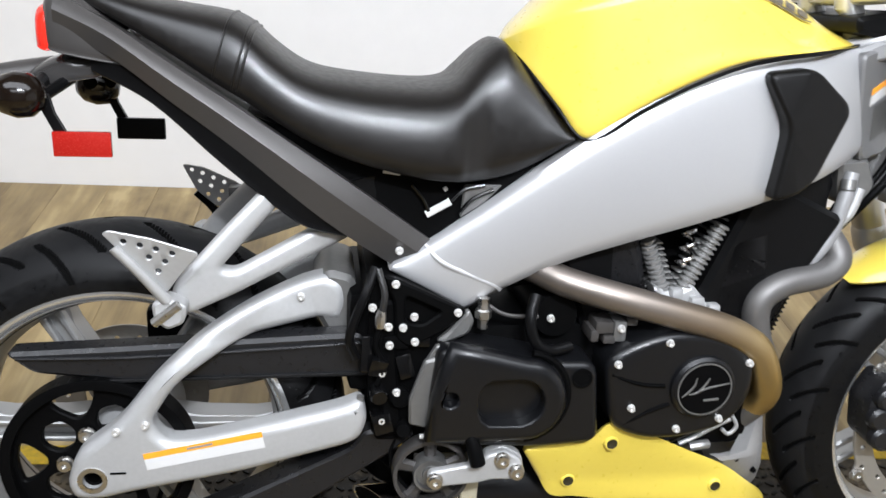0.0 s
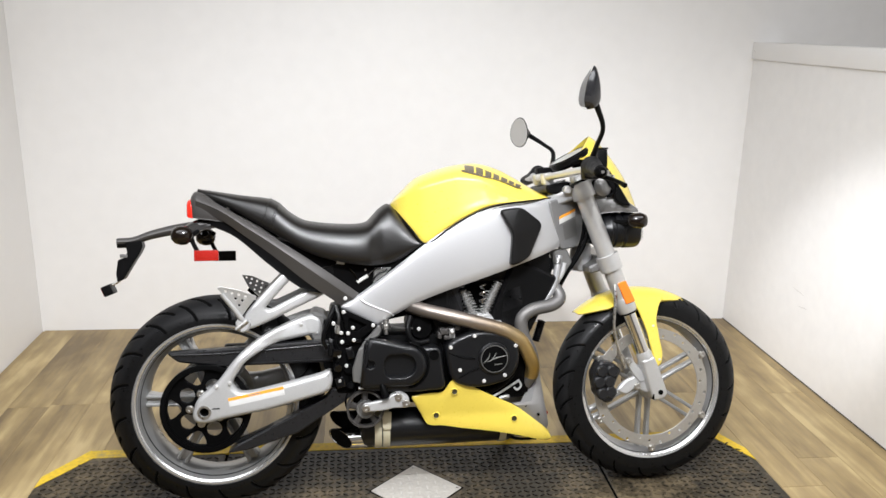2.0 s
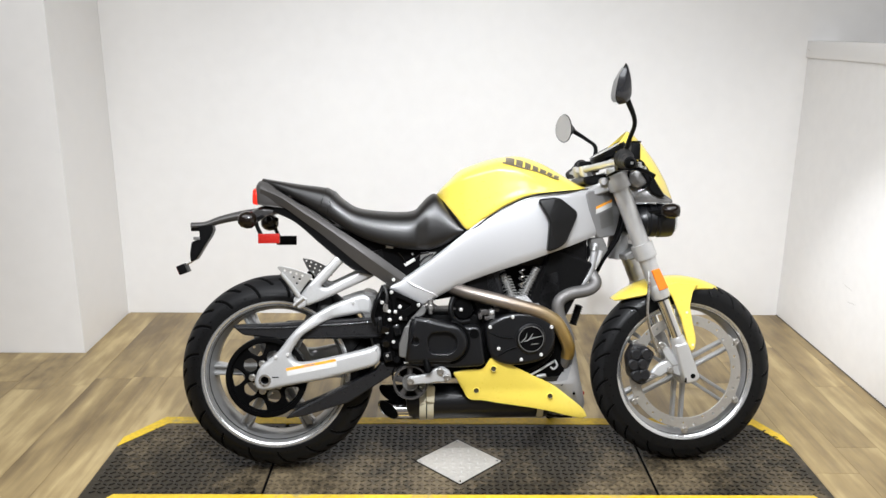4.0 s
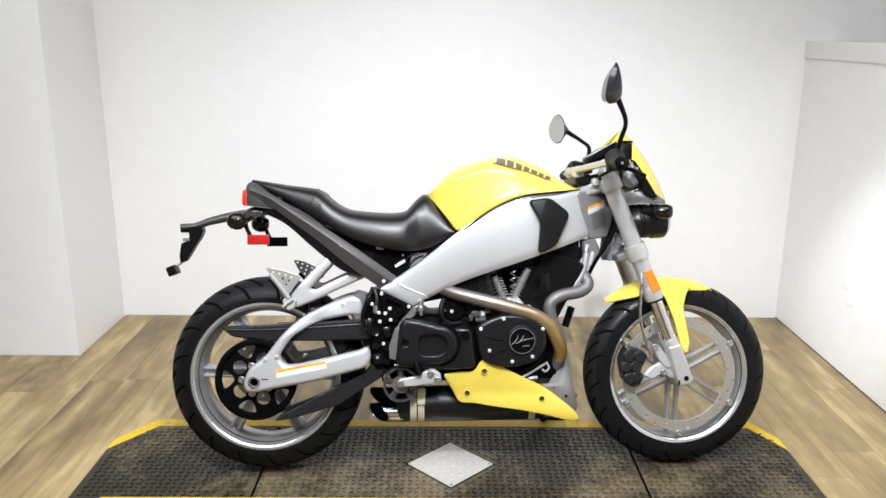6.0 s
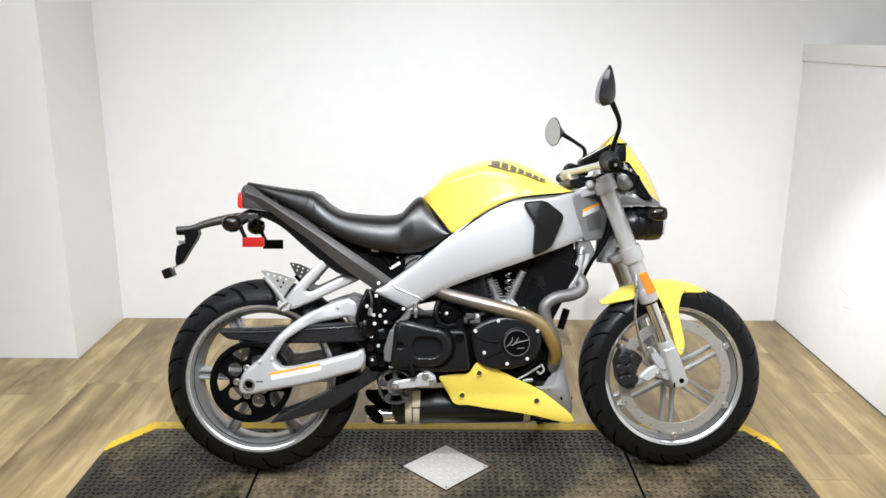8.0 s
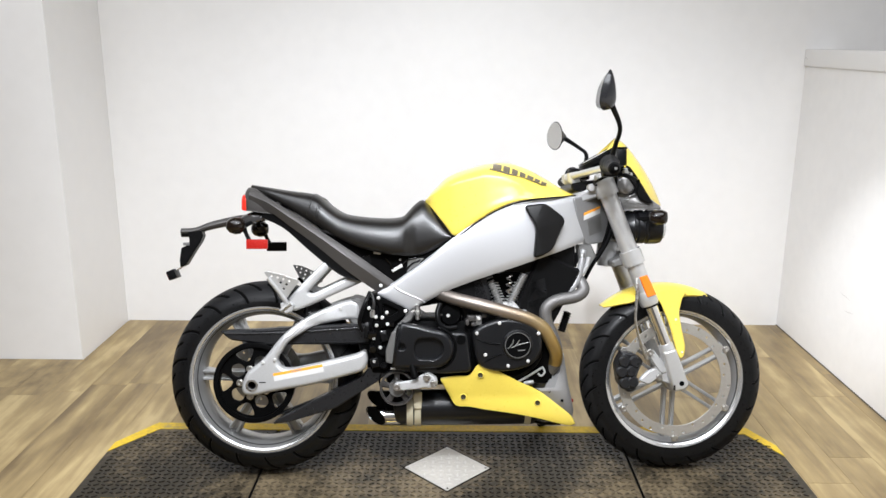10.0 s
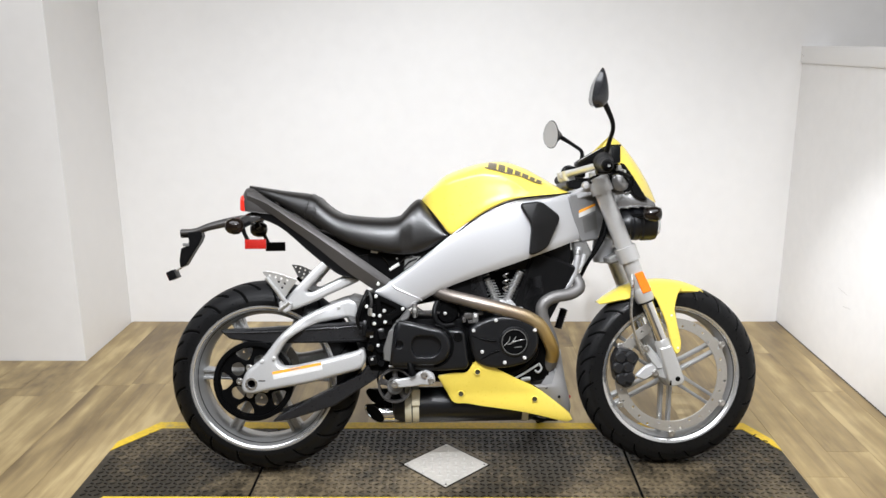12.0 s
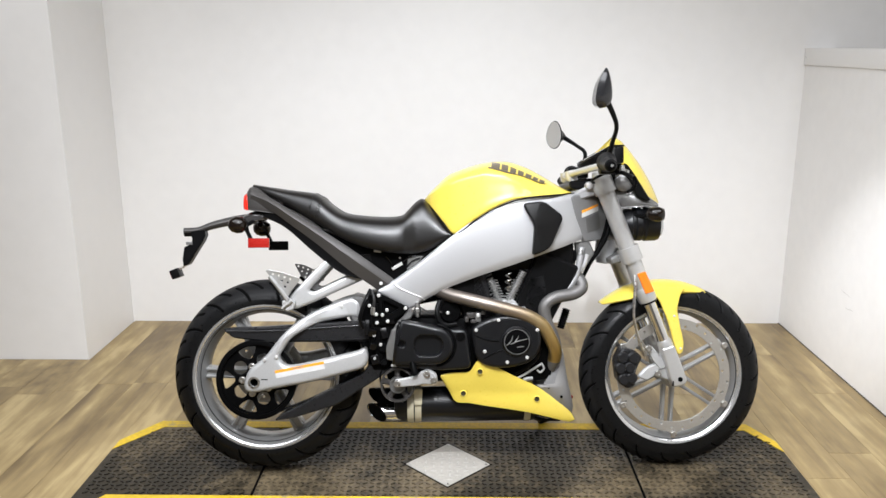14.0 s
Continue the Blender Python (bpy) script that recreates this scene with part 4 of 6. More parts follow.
for x in (0.176, 0.198, 0.204):
    ring = []
    for a, b in SEAT_SEC[2:]:
        px = x + 0.008 - (1 - b) * 0.022
        lo, hi, w = (float(np.interp(px, SEAT_ROWS[:, 0], SEAT_ROWS[:, i])) for i in (1, 2, 3))
        ring.append((px, -w * a * 1.004, lo + (hi - lo) * b + 0.0005))
    ring += [(p[0], -p[1], p[2]) for p in reversed(ring[:-1])]
    part("seat_seam", tube(ring, 0.0015, 8, 3), LEATHER, seat, "raised seam across the seat")

# tail: grey beams, black undertray, lamp
RLOW = [(-0.022, 0.856), (0.042, 0.838), (0.115, 0.788), (0.191, 0.732), (0.292, 0.648), (0.388, 0.578)]
RHIGH = [(-0.016, 0.906), (0.046, 0.876), (0.112, 0.835), (0.197, 0.781), (0.318, 0.700), (0.432, 0.616)]
RYS = [0.058, 0.086, 0.104, 0.112, 0.114, 0.097]
rail = part("tail_beam", strip(RLOW, RHIGH, RYS, 0.014, 0.03, crease=0.66), GREY, bike, "dark grey moulded tail beam", 20)
part("left_beam", strip(RLOW, RHIGH, RYS, 0.014, 0.03, side=1, crease=0.66), GREY, rail, "", 20)
bolts(rail, [(0.390, -0.112, 0.606)])
part("undertray", body([(0.02, 0.816, 0.87, 0.07), (0.091, 0.782, 0.84, 0.092), (0.17, 0.714, 0.79, 0.108), (0.245, 0.652, 0.73, 0.112), (0.285, 0.630, 0.69, 0.110), (0.36, 0.61, 0.70, 0.09)], [(0, 0), (0.9, 0), (1, 0.2), (1, 0.9), (0.9, 1), (0, 1)]), PLASTIC, bike, "black plastic undertray")
cowl = part("tail_cowl", body([(-0.036, 0.846, 0.903, 0.048), (-0.024, 0.838, 0.914, 0.064), (0.012, 0.832, 0.908, 0.078), (0.06, 0.826, 0.868, 0.084)], SSEC), GREY, bike, "grey plastic tail cowl")
part("tail_light", body([(-0.050, 0.852, 0.882, 0.030), (-0.046, 0.842, 0.890, 0.046), (-0.036, 0.838, 0.893, 0.056), (-0.028, 0.838, 0.893, 0.058)], SSEC), RED, cowl, "red tail light lens")
mount = part("fender_mount", body([(-0.075, 0.786, 0.806, 0.022), (-0.04, 0.792, 0.828, 0.045), (0.0, 0.804, 0.838, 0.06), (0.06, 0.812, 0.836, 0.062), (0.085, 0.800, 0.822, 0.05)], SSEC), SMOKE, bike, "glossy grey rear fender mount")
part("plate_arm", tube([(-0.04, 0, 0.812), (-0.095, 0, 0.804), (-0.154, 0, 0.791), (-0.201, 0, 0.776), (-0.246, 0, 0.773)], [0.016, 0.0145, 0.0125, 0.0105, 0.0105], 12, flat=1.5), GREY, mount, "black number plate arm")
part("arm_stub", tube([(-0.246, 0, 0.768), (-0.214, 0, 0.768)], 0.0125, 14, smooth=False), PLASTIC, mount, "short black end stub")
part("plate_bracket", plate(rnd([(-0.222, 0.772), (-0.178, 0.776), (-0.174, 0.760), (-0.182, 0.741), (-0.200, 0.714), (-0.229, 0.667), (-0.246, 0.660), (-0.249, 0.682), (-0.243, 0.722), (-0.222, 0.731), (-0.217, 0.744)], 0.004), -0.02, 0.02, 0.003), PLASTIC, mount, "black empty number plate bracket")
part("bracket_clip", box(-0.236, -0.216, -0.024, -0.018, 0.729, 0.739, 0.002), DULL, mount, "small pale plastic clip")
part("bracket_foot", tube([(-0.240, -0.008, 0.664), (-0.262, -0.008, 0.652)], 0.004, 8, smooth=False), STEEL, mount)
bm = box(-0.0135, 0.0135, -0.025, 0.025, -0.015, 0.015, 0.003)
bm.transform(Matrix.Translation((-0.273, 0, 0.637)) @ pose(0, 0, 0, 0, -22, 0))
reflector = part("rear_reflector", bm, PLASTIC, mount, "small dark reflector block")
bm = box(-0.0150, -0.0125, -0.022, 0.022, -0.012, 0.012, 0.001)
bm.transform(Matrix.Translation((-0.273, 0, 0.637)) @ pose(0, 0, 0, 0, -22, 0))
part("red_face", bm, DARKRED, reflector, "red rear face")
for y, x, z in ((-0.105, -0.050, 0.792), (0.10, -0.015, 0.780)):
    sig = part("turn_signal", lathe([(0.0001, -0.031), (0.013, -0.029), (0.022, -0.020), (0.027, -0.004), (0.025, 0.012), (0.014, 0.024), (0.0001, 0.027)], 24, (x, y, z), "x", closed=False), AMBER, mount, "smoked rear turn signal", 80)
    part("stalk", tube([(x + 0.006, y, z), (x + 0.006, y * 0.3, z + 0.012)], 0.009, 10, smooth=False), PLASTIC, sig)
for y, x0, z0, m_, lbl in ((-0.100, -0.022, 0.720, DARKRED, "red side reflector"), (0.10, 0.004, 0.706, PLASTIC, "dark side reflector")):
    ref = part("side_reflector", box(x0, x0 + 0.066, y - 0.004, y + 0.004, z0, z0 + 0.030, 0.002), m_, mount, lbl)
    part("reflector_stem", plate([(x0 - 0.018, z0 + 0.072), (x0 - 0.002, z0 + 0.072), (x0 + 0.003, z0 + 0.05), (x0 + 0.014, z0 + 0.028), (x0 + 0.002, z0 + 0.026), (x0 - 0.008, z0 + 0.048)], y + 0.002, y + 0.012, 0.001), PLASTIC, ref)
    part("stem_bridge", tube([(x0 - 0.010, y + 0.006, z0 + 0.068), (x0 + 0.01, y * 0.4, z0 + 0.085)], 0.007, 8, smooth=False), PLASTIC, ref)

# engine
engine = part("crankcase", box(0.40, 0.93, -0.105, 0.12, 0.29, 0.50, 0.03), BLACK, bike, "black engine crankcase")
part("gearbox", box(0.345, 0.47, -0.10, 0.11, 0.33, 0.575, 0.02), BLACK, engine)
part("pivot_block", plate(rnd([(0.352, 0.574), (0.395, 0.572), (0.473, 0.527), (0.480, 0.470), (0.428, 0.428), (0.412, 0.335), (0.360, 0.335), (0.352, 0.40)], 0.012), -0.128, -0.09, 0.006), BLACK, engine, "black cast pivot plate with many bolts")
part("pivot_rib", plate(rnd([(0.36, 0.545), (0.385, 0.545), (0.39, 0.45), (0.40, 0.35), (0.375, 0.35), (0.362, 0.44)], 0.006), -0.136, -0.12, 0.004), BLACK, engine)
gusset = part("pivot_gusset", plate(rnd([(0.368, 0.582), (0.384, 0.578), (0.478, 0.533), (0.470, 0.520), (0.428, 0.492), (0.402, 0.482), (0.386, 0.495), (0.383, 0.545)], 0.006), -0.141, -0.126, 0.003, [rnd([(0.398, 0.554), (0.446, 0.531), (0.420, 0.513), (0.398, 0.518)], 0.006)], hole_bevel=0.003), BLACK, engine, "flat triangular black gusset with a sunk window")
bolts(gusset, [(0.384, -0.141, 0.571), (0.466, -0.141, 0.531), (0.395, -0.141, 0.511), (0.409, -0.141, 0.526), (0.411, -0.141, 0.491)])
bolts(engine, [(0.355, -0.142, 0.540), (0.376, -0.142, 0.513), (0.378, -0.142, 0.487), (0.369, -0.142, 0.448), (0.389, -0.142, 0.419), (0.370, -0.142, 0.378)])
lug_rng = random.Random(11)
for x, y, z, w, h in ((0.386, -0.132, 0.488, 0.034, 0.020), (0.424, -0.128, 0.495, 0.020, 0.030),
                      (0.362, -0.132, 0.458, 0.024, 0.026), (0.398, -0.132, 0.452, 0.022, 0.034), (0.366, -0.134, 0.415, 0.018, 0.030), (0.396, -0.132, 0.408, 0.022, 0.036), (0.372, -0.132, 0.372, 0.026, 0.030), (0.402, -0.132, 0.362, 0.018, 0.026), (0.344, -0.126, 0.470, 0.016, 0.050)):
    if lug_rng.random() < 0.45:
        bm = lathe([(0.0001, -0.014), (h * 0.34, -0.014), (h * 0.42, -0.010), (h * 0.42, 0.012), (0.0001, 0.012)], 12, closed=False)
    else:
        bm = box(-w / 2, w / 2, -0.012, 0.012, -h / 2, h / 2, 0.004)
    bm.transform(Matrix.Translation((x + lug_rng.uniform(-0.004, 0.004), y + lug_rng.uniform(-0.006, 0.006), z)) @ pose(0, 0, 0, lug_rng.uniform(-12, 12), lug_rng.uniform(-14, 14), lug_rng.uniform(-12, 12)))
    part("casting_lug", bm, lug_rng.choice((BLACK, GLOSS, GLOSS)), engine)
part("hydraulic_union", tube([(0.367, -0.142, 0.536), (0.366, -0.142, 0.526), (0.365, -0.142, 0.512)], [0.0055, 0.0075, 0.0065], 8, smooth=False), STEEL, engine, "plated hose union")
part("spar_boss", plate(rnd([(0.482, 0.532), (0.490, 0.516), (0.483, 0.498), (0.450, 0.484), (0.440, 0.488), (0.456, 0.502), (0.470, 0.520)], 0.006), -0.138, -0.120, 0.004), DULL, engine, "rounded dull metal lug under the frame spar")
part("lug_link", plate(rnd([(0.440, 0.487), (0.452, 0.484), (0.444, 0.466), (0.426, 0.464)], 0.004), -0.146, -0.136, 0.002), DULL, engine)
for pts, r, m_, nm, lbl in (([(0.358, -0.128, 0.588), (0.346, -0.148, 0.562), (0.333, -0.152, 0.530), (0.326, -0.150, 0.498), (0.335, -0.140, 0.470)], 0.006, PLASTIC, "clutch_hose", "black rubber hose"),
                            ([(0.362, -0.132, 0.588), (0.370, -0.144, 0.560), (0.368, -0.143, 0.535)], 0.0045, HOSE, "brake_pipe", "thin rubber brake pipe"),
                            ([(0.365, -0.140, 0.512), (0.360, -0.142, 0.485), (0.372, -0.143, 0.455), (0.362, -0.142, 0.43)], 0.0035, BLACK, "wire", "thin black wire"),
                            ([(0.342, -0.136, 0.412), (0.339, -0.138, 0.385), (0.338, -0.138, 0.366)], 0.005, DULL, "stop_rod", "short dull metal rod"),
                            ([(0.49, -0.10, 0.545), (0.53, -0.12, 0.52), (0.58, -0.12, 0.515)], 0.003, GREY, "linkage_rod", "thin grey rod"),
                            ([(0.815, -0.110, 0.304), (0.842, -0.112, 0.319), (0.874, -0.114, 0.339), (0.887, -0.116, 0.347)], 0.0036, CAST, "oil_pipe", "thin bare oil pipe"),
                            ([(0.889, -0.116, 0.352), (0.897, -0.118, 0.335), (0.886, -0.118, 0.323), (0.876, -0.116, 0.330)], 0.0030, CAST, "pipe_hook", "small bare pipe hook"),
                            ([(0.790, -0.110, 0.312), (0.840, -0.110, 0.337), (0.872, -0.110, 0.367), (0.884, -0.106, 0.400)], 0.0085, PLASTIC, "oil_hose", "black oil hose beside the crankcase"),
                            ([(0.834, -0.108, 0.297), (0.850, -0.110, 0.301), (0.862, -0.108, 0.301)], 0.0070, PUSHROD, "oil_line_union", "dull oil line union")):
    part(nm, tube(pts, r, 10), m_, engine, lbl)
part("sensor", lathe([(0.0001, 0.500), (0.007, 0.502), (0.0075, 0.515), (0.0115, 0.517), (0.0115, 0.528), (0.008, 0.530), (0.008, 0.545), (0.0001, 0.547)], 6, (0.503, -0.125, 0.0), "z", closed=False), STEEL, engine, "hexagonal bare metal sensor")
belt_cover = soften(part("sprocket_cover", plate(rnd([(0.440, 0.492), (0.54, 0.478), (0.585, 0.468), (0.655, 0.466), (0.668, 0.345), (0.58, 0.340), (0.430, 0.350), (0.432, 0.43)], 0.02), -0.166, -0.08, 0.010, steps=3), COVER, engine, "satin black sprocket cover", 50))
arc = [(0.556 + 0.056 * math.cos(radians(a)), 0.419 + 0.058 * math.sin(radians(a))) for a in range(-90, 91, 10)]
arc2 = [(0.546 + 0.034 * math.cos(radians(a)), 0.420 + 0.033 * math.sin(radians(a))) for a in range(-90, 91, 15)]
window = arc2 + [(0.508, 0.452), (0.498, 0.444), (0.493, 0.432), (0.492, 0.420), (0.493, 0.408), (0.498, 0.396), (0.508, 0.388)]
shield_out = arc + [(0.500, 0.492), (0.454, 0.500), (0.440, 0.460), (0.432, 0.425), (0.424, 0.362)]
soften(part("cover_shield", plate(shield_out, -0.186, -0.152, 0.013, [window, circle(0.455, 0.427, 0.0105, 16)], hole_bevel=0.004, steps=4), COVER, belt_cover, "raised rounded shield", 50))
# A black tube along the arc stands in for the groove's shade.
part("shield_edge_shade", tube([(0.556 + 0.0615 * math.cos(radians(a)), -0.1645, 0.419 + 0.0635 * math.sin(radians(a))) for a in range(-86, 87, 8)], 0.0050, 8), BLACK, belt_cover, "black tube that paints the shaded groove round the shield")
for x, z, y in ((0.634, 0.445, -0.167),):
    part("bolt_well", lathe([(0.0145, y), (0.0145, y - 0.0015), (0.011, y - 0.0015), (0.010, y + 0.004), (0.0001, y + 0.004)], 20, (x, 0, z), closed=False), BLACK, belt_cover)
part("cover_bracket", plate(rnd([(0.424, 0.467), (0.444, 0.472), (0.440, 0.433), (0.430, 0.368), (0.406, 0.374), (0.405, 0.410)], 0.005), -0.152, -0.140, 0.003), DULL, belt_cover, "dull metal bracket")
cam_cover = soften(part("cam_cover", plate(rnd([(0.666, 0.468), (0.700, 0.490), (0.752, 0.508), (0.81, 0.506), (0.862, 0.490), (0.884, 0.452), (0.882, 0.400), (0.852, 0.362), (0.79, 0.346), (0.735, 0.345), (0.682, 0.366), (0.670, 0.43)], 0.025), -0.166, -0.08, 0.012, steps=3), COVER, engine, "black engine side cover", 50))
part("cover_boss", lathe([(0.047, -0.160), (0.0455, -0.171), (0.0415, -0.175), (0.0001, -0.175)], 40, (0.806, 0, 0.428), closed=False), COVER, cam_cover)
part("medallion_ring", lathe([(0.0390, -0.1745), (0.0390, -0.1765), (0.0372, -0.1765), (0.0372, -0.1745)], 40, (0.806, 0, 0.428)), DULL, cam_cover, "silver medallion ring")
part("medallion", lathe([(0.0385, -0.1755), (0.0001, -0.1757)], 40, (0.806, 0, 0.428), closed=False), BLACK, cam_cover, "round black medallion")
for pts in ([(0.774, 0.417), (0.782, 0.424), (0.790, 0.434), (0.793, 0.446)], [(0.784, 0.421), (0.796, 0.424), (0.806, 0.436), (0.811, 0.445)], [(0.798, 0.425), (0.810, 0.430), (0.822, 0.433), (0.842, 0.437)]):
    part("medallion_mark", tube([(x, -0.1765, z) for x, z in pts], [0.0009, 0.0016, 0.0015, 0.0007], 6, flat=0.4), DULL, cam_cover, "plain silver emblem stroke")
part("medallion_bar", plate([(0.806, 0.410), (0.828, 0.412), (0.828, 0.415), (0.806, 0.413)], -0.1768, -0.1755, 0.0002), DULL, cam_cover)
bolts(cam_cover, [(0.682, -0.166, 0.464), (0.751, -0.166, 0.494), (0.708, -0.166, 0.398), (0.777, -0.166, 0.364), (0.838, -0.166, 0.378), (0.870, -0.166, 0.462)])
part("cam_rib", tube([(0.676, -0.163, 0.448), (0.715, -0.166, 0.434), (0.752, -0.167, 0.430)], 0.003, 8), BLACK, cam_cover)
part("cam_rib", tube([(0.700, -0.163, 0.372), (0.735, -0.166, 0.392), (0.762, -0.167, 0.402)], 0.003, 8), BLACK, cam_cover)


def cylinder(base, tilt, count, length, wide):
    """A finned cylinder leaning forwards by tilt degrees."""
    c = part("cylinder", shift(plate(rnd([(-0.043, 0), (0.043, 0), (0.043, length), (-0.043, length)], 0.01), -0.07, 0.07, 0.01), (0, 0, 0)), BLACK, engine, "black engine cylinder")
    fins = bmesh.new()
    for i in range(count):
        z = 0.02 + i * (length - 0.03) / count
        box(-wide, wide, -0.082, 0.085, z, z + 0.0032, 0.0, fins)
    f = tagged(part("fin_stack", fins, FIN, c, "bare-edged cooling fin stack"), kind="stuff")
    m = Matrix.Translation(base) @ pose(0, 0, 0, 0, tilt, 0)
    for ob in (c, f):
        ob.data.transform(m)
    return c


cylinder((0.835, 0.0, 0.47), 24, 17, 0.23, 0.074)
cylinder((0.745, 0.0, 0.47), -21, 17, 0.23, 0.052)
for tilt, x in ((24, 0.835), (-21, 0.745)):
    m = Matrix.Translation((x, -0.02, 0.49)) @ pose(0, 0, 0, 0, tilt, 0)
    bm = plate(rnd([(-0.09, 0), (0.012, 0), (0.012, 0.22), (-0.09, 0.22)] if tilt < 0 else [(-0.040, 0.02), (0.085, 0.02), (0.10, 0.22), (-0.046, 0.22)], 0.012), -0.088, -0.02, 0.008)
    bm.transform(m)
    part("cylinder_shroud", bm, PLASTIC, engine, "smooth black cylinder shroud")
part("front_shroud", plate(rnd([(0.846, 0.622), (0.908, 0.640), (0.918, 0.580), (0.900, 0.498), (0.838, 0.508), (0.832, 0.540)], 0.012), -0.108, -0.050, 0.010), SHROUD, engine, "smooth dark grey front cylinder shroud")
part("rear_shroud", plate(rnd([(0.668, 0.640), (0.716, 0.640), (0.736, 0.545), (0.672, 0.552)], 0.012), -0.108, -0.050, 0.010), SHROUD, engine, "smooth dark grey rear cylinder shroud")
part("corrugated_boot", lathe([(0.0001, -0.034)] + [p for i in range(9) for p in ((0.011, -0.034 + i * 0.0075), (0.015, -0.031 + i * 0.0075), (0.011, -0.028 + i * 0.0075))] + [(0.0001, 0.034)], 16, (0, 0, 0), "z", closed=False), GLOSS, engine, "black corrugated rubber boot").data.transform(Matrix.Translation((0.974, -0.035, 0.482)) @ pose(0, 0, 0, 0, 18, 0))
part("dipstick_rod", tube([(0.936, -0.082, 0.603), (0.971, -0.082, 0.584)], 0.0028, 8, smooth=False), WHITE, engine, "short pale rod")
part("crotch_casting", plate(rnd([(0.742, 0.556), (0.762, 0.545), (0.780, 0.546), (0.800, 0.556), (0.822, 0.532), (0.838, 0.522), (0.832, 0.508), (0.779, 0.524), (0.752, 0.534)], 0.006), -0.112, -0.05, 0.006), CAST, engine, "bare aluminium casting between the cylinders")


def pushrod_tube(a, b, r, rings):
    """A ribbed metal tube between two places."""
    axis = Vector(b) - Vector(a)
    prof = [(0.0001, 0.0)]
    for i in range(rings):
        z = axis.length * i / rings
        prof += [(r * 0.68, z), (r * 0.68, z + 0.003), (r, z + 0.0036), (r, z + 0.0062)]
    bm = lathe(prof + [(r * 0.68, axis.length), (0.0001, axis.length)], 16, (0, 0, 0), "z", closed=False)
    bm.transform(Matrix.Translation(a) @ axis.to_track_quat("Z", "Y").to_matrix().to_4x4())
    return part("pushrod_tube", bm, PUSHROD, engine, "ribbed bare metal pushrod tube")


pushrod_tube((0.762, -0.096, 0.540), (0.730, -0.096, 0.618), 0.0115, 11)
pushrod_tube((0.788, -0.098, 0.540), (0.836, -0.098, 0.640), 0.0125, 14)
for i in range(8):
    z = 0.550 + i * 0.0085
    for x, w in ((0.772 - i * 0.0035, 0.016), (0.783 + i * 0.0045, 0.018)):
        part("fin_tip", box(x - w / 2, x + w / 2, -0.094, -0.070, z, z + 0.0028, 0.0008), PUSHROD, engine)
for x, z, w, h in ((0.806, 0.533, 0.020, 0.014), (0.832, 0.523, 0.018, 0.012), (0.775, 0.545, 0.016, 0.014)):
    part("casting_boss", box(x - w / 2, x + w / 2, -0.122, -0.105, z - h / 2, z + h / 2, 0.004), CAST, engine)
spring = [(0.789 + 0.0085 * math.cos(a), -0.098 + 0.0085 * math.sin(a), 0.576 + 0.0032 * a) for a in [q * 0.6 for q in range(32)]]
part("coil_spring", tube(spring, 0.0032, 8, 2), CHROME, engine, "short bright coil spring")
# Added black filler: blocks the view through the V and keeps it dark.
part("engine_backing", plate(rnd([(0.66, 0.50), (0.64, 0.60), (0.70, 0.68), (0.90, 0.72), (1.0, 0.72), (0.94, 0.52), (0.86, 0.48)], 0.02), -0.055, 0.06, 0.01), BLACK, engine, "black filler that keeps the gap between the cylinders dark")
part("seat_base", body([(0.20, 0.715, 0.775, 0.085), (0.30, 0.645, 0.74, 0.09), (0.42, 0.60, 0.71, 0.09), (0.56, 0.61, 0.72, 0.09), (0.62, 0.66, 0.755, 0.09)], [(0, 0), (0.95, 0), (1, 0.1), (1, 0.9), (0.95, 1), (0, 1)]), BLACK, bike, "black seat base and wiring tray")
for pts, r in (([(0.425, 0.650), (0.456, 0.668)], 0.0052), ([(0.368, 0.709), (0.390, 0.706)], 0.0050), ([(0.447, 0.683), (0.451, 0.686)], 0.0030)):
    part("connector", tube([(x, -0.096, z) for x, z in pts], r, 8, smooth=False, flat=0.6), WHITE, bike, "pale plastic wiring connector")
for pts in ([(0.405, 0.690), (0.420, 0.672), (0.428, 0.655)], [(0.457, 0.669), (0.474, 0.684), (0.500, 0.690)], [(0.390, 0.706), (0.420, 0.712), (0.455, 0.704)], [(0.468, 0.652), (0.486, 0.672), (0.512, 0.684)]):
    part("wire", tube([(x, -0.097, z) for x, z in pts], 0.0028, 8), GLOSS, bike, "thin black wire")
part("side_flap", plate(rnd([(0.474, 0.690), (0.525, 0.690), (0.500, 0.664), (0.470, 0.645)], 0.004), -0.095, -0.089, 0.002), DULL, bike, "thin dull metal flap under the seat")
part("airbox", box(0.56, 1.0, -0.09, 0.09, 0.64, 0.80, 0.02), PLASTIC, bike, "black airbox under the frame")
# Added black body that fills the shaded hollow below the seat.
part("hollow_filler", plate(rnd([(0.39, 0.56), (0.47, 0.53), (0.64, 0.56), (0.66, 0.72), (0.48, 0.71), (0.40, 0.66)], 0.01), -0.088, 0.088, 0.006), BLACK, bike, "black filler for the dark hollow under the seat")
part("oil_cooler", plate(rnd([(0.90, 0.56), (0.985, 0.60), (1.02, 0.70), (0.97, 0.712), (0.90, 0.68)], 0.012), -0.07, 0.07, 0.006), PLASTIC, bike, "black ducting behind the front wheel")
part("starter", lathe([(0.0001, -0.12), (0.03, -0.118), (0.034, -0.105), (0.034, 0.05), (0.0001, 0.05)], 28, (0.605, 0, 0.515), closed=False), BLACK, engine, "black starter motor")
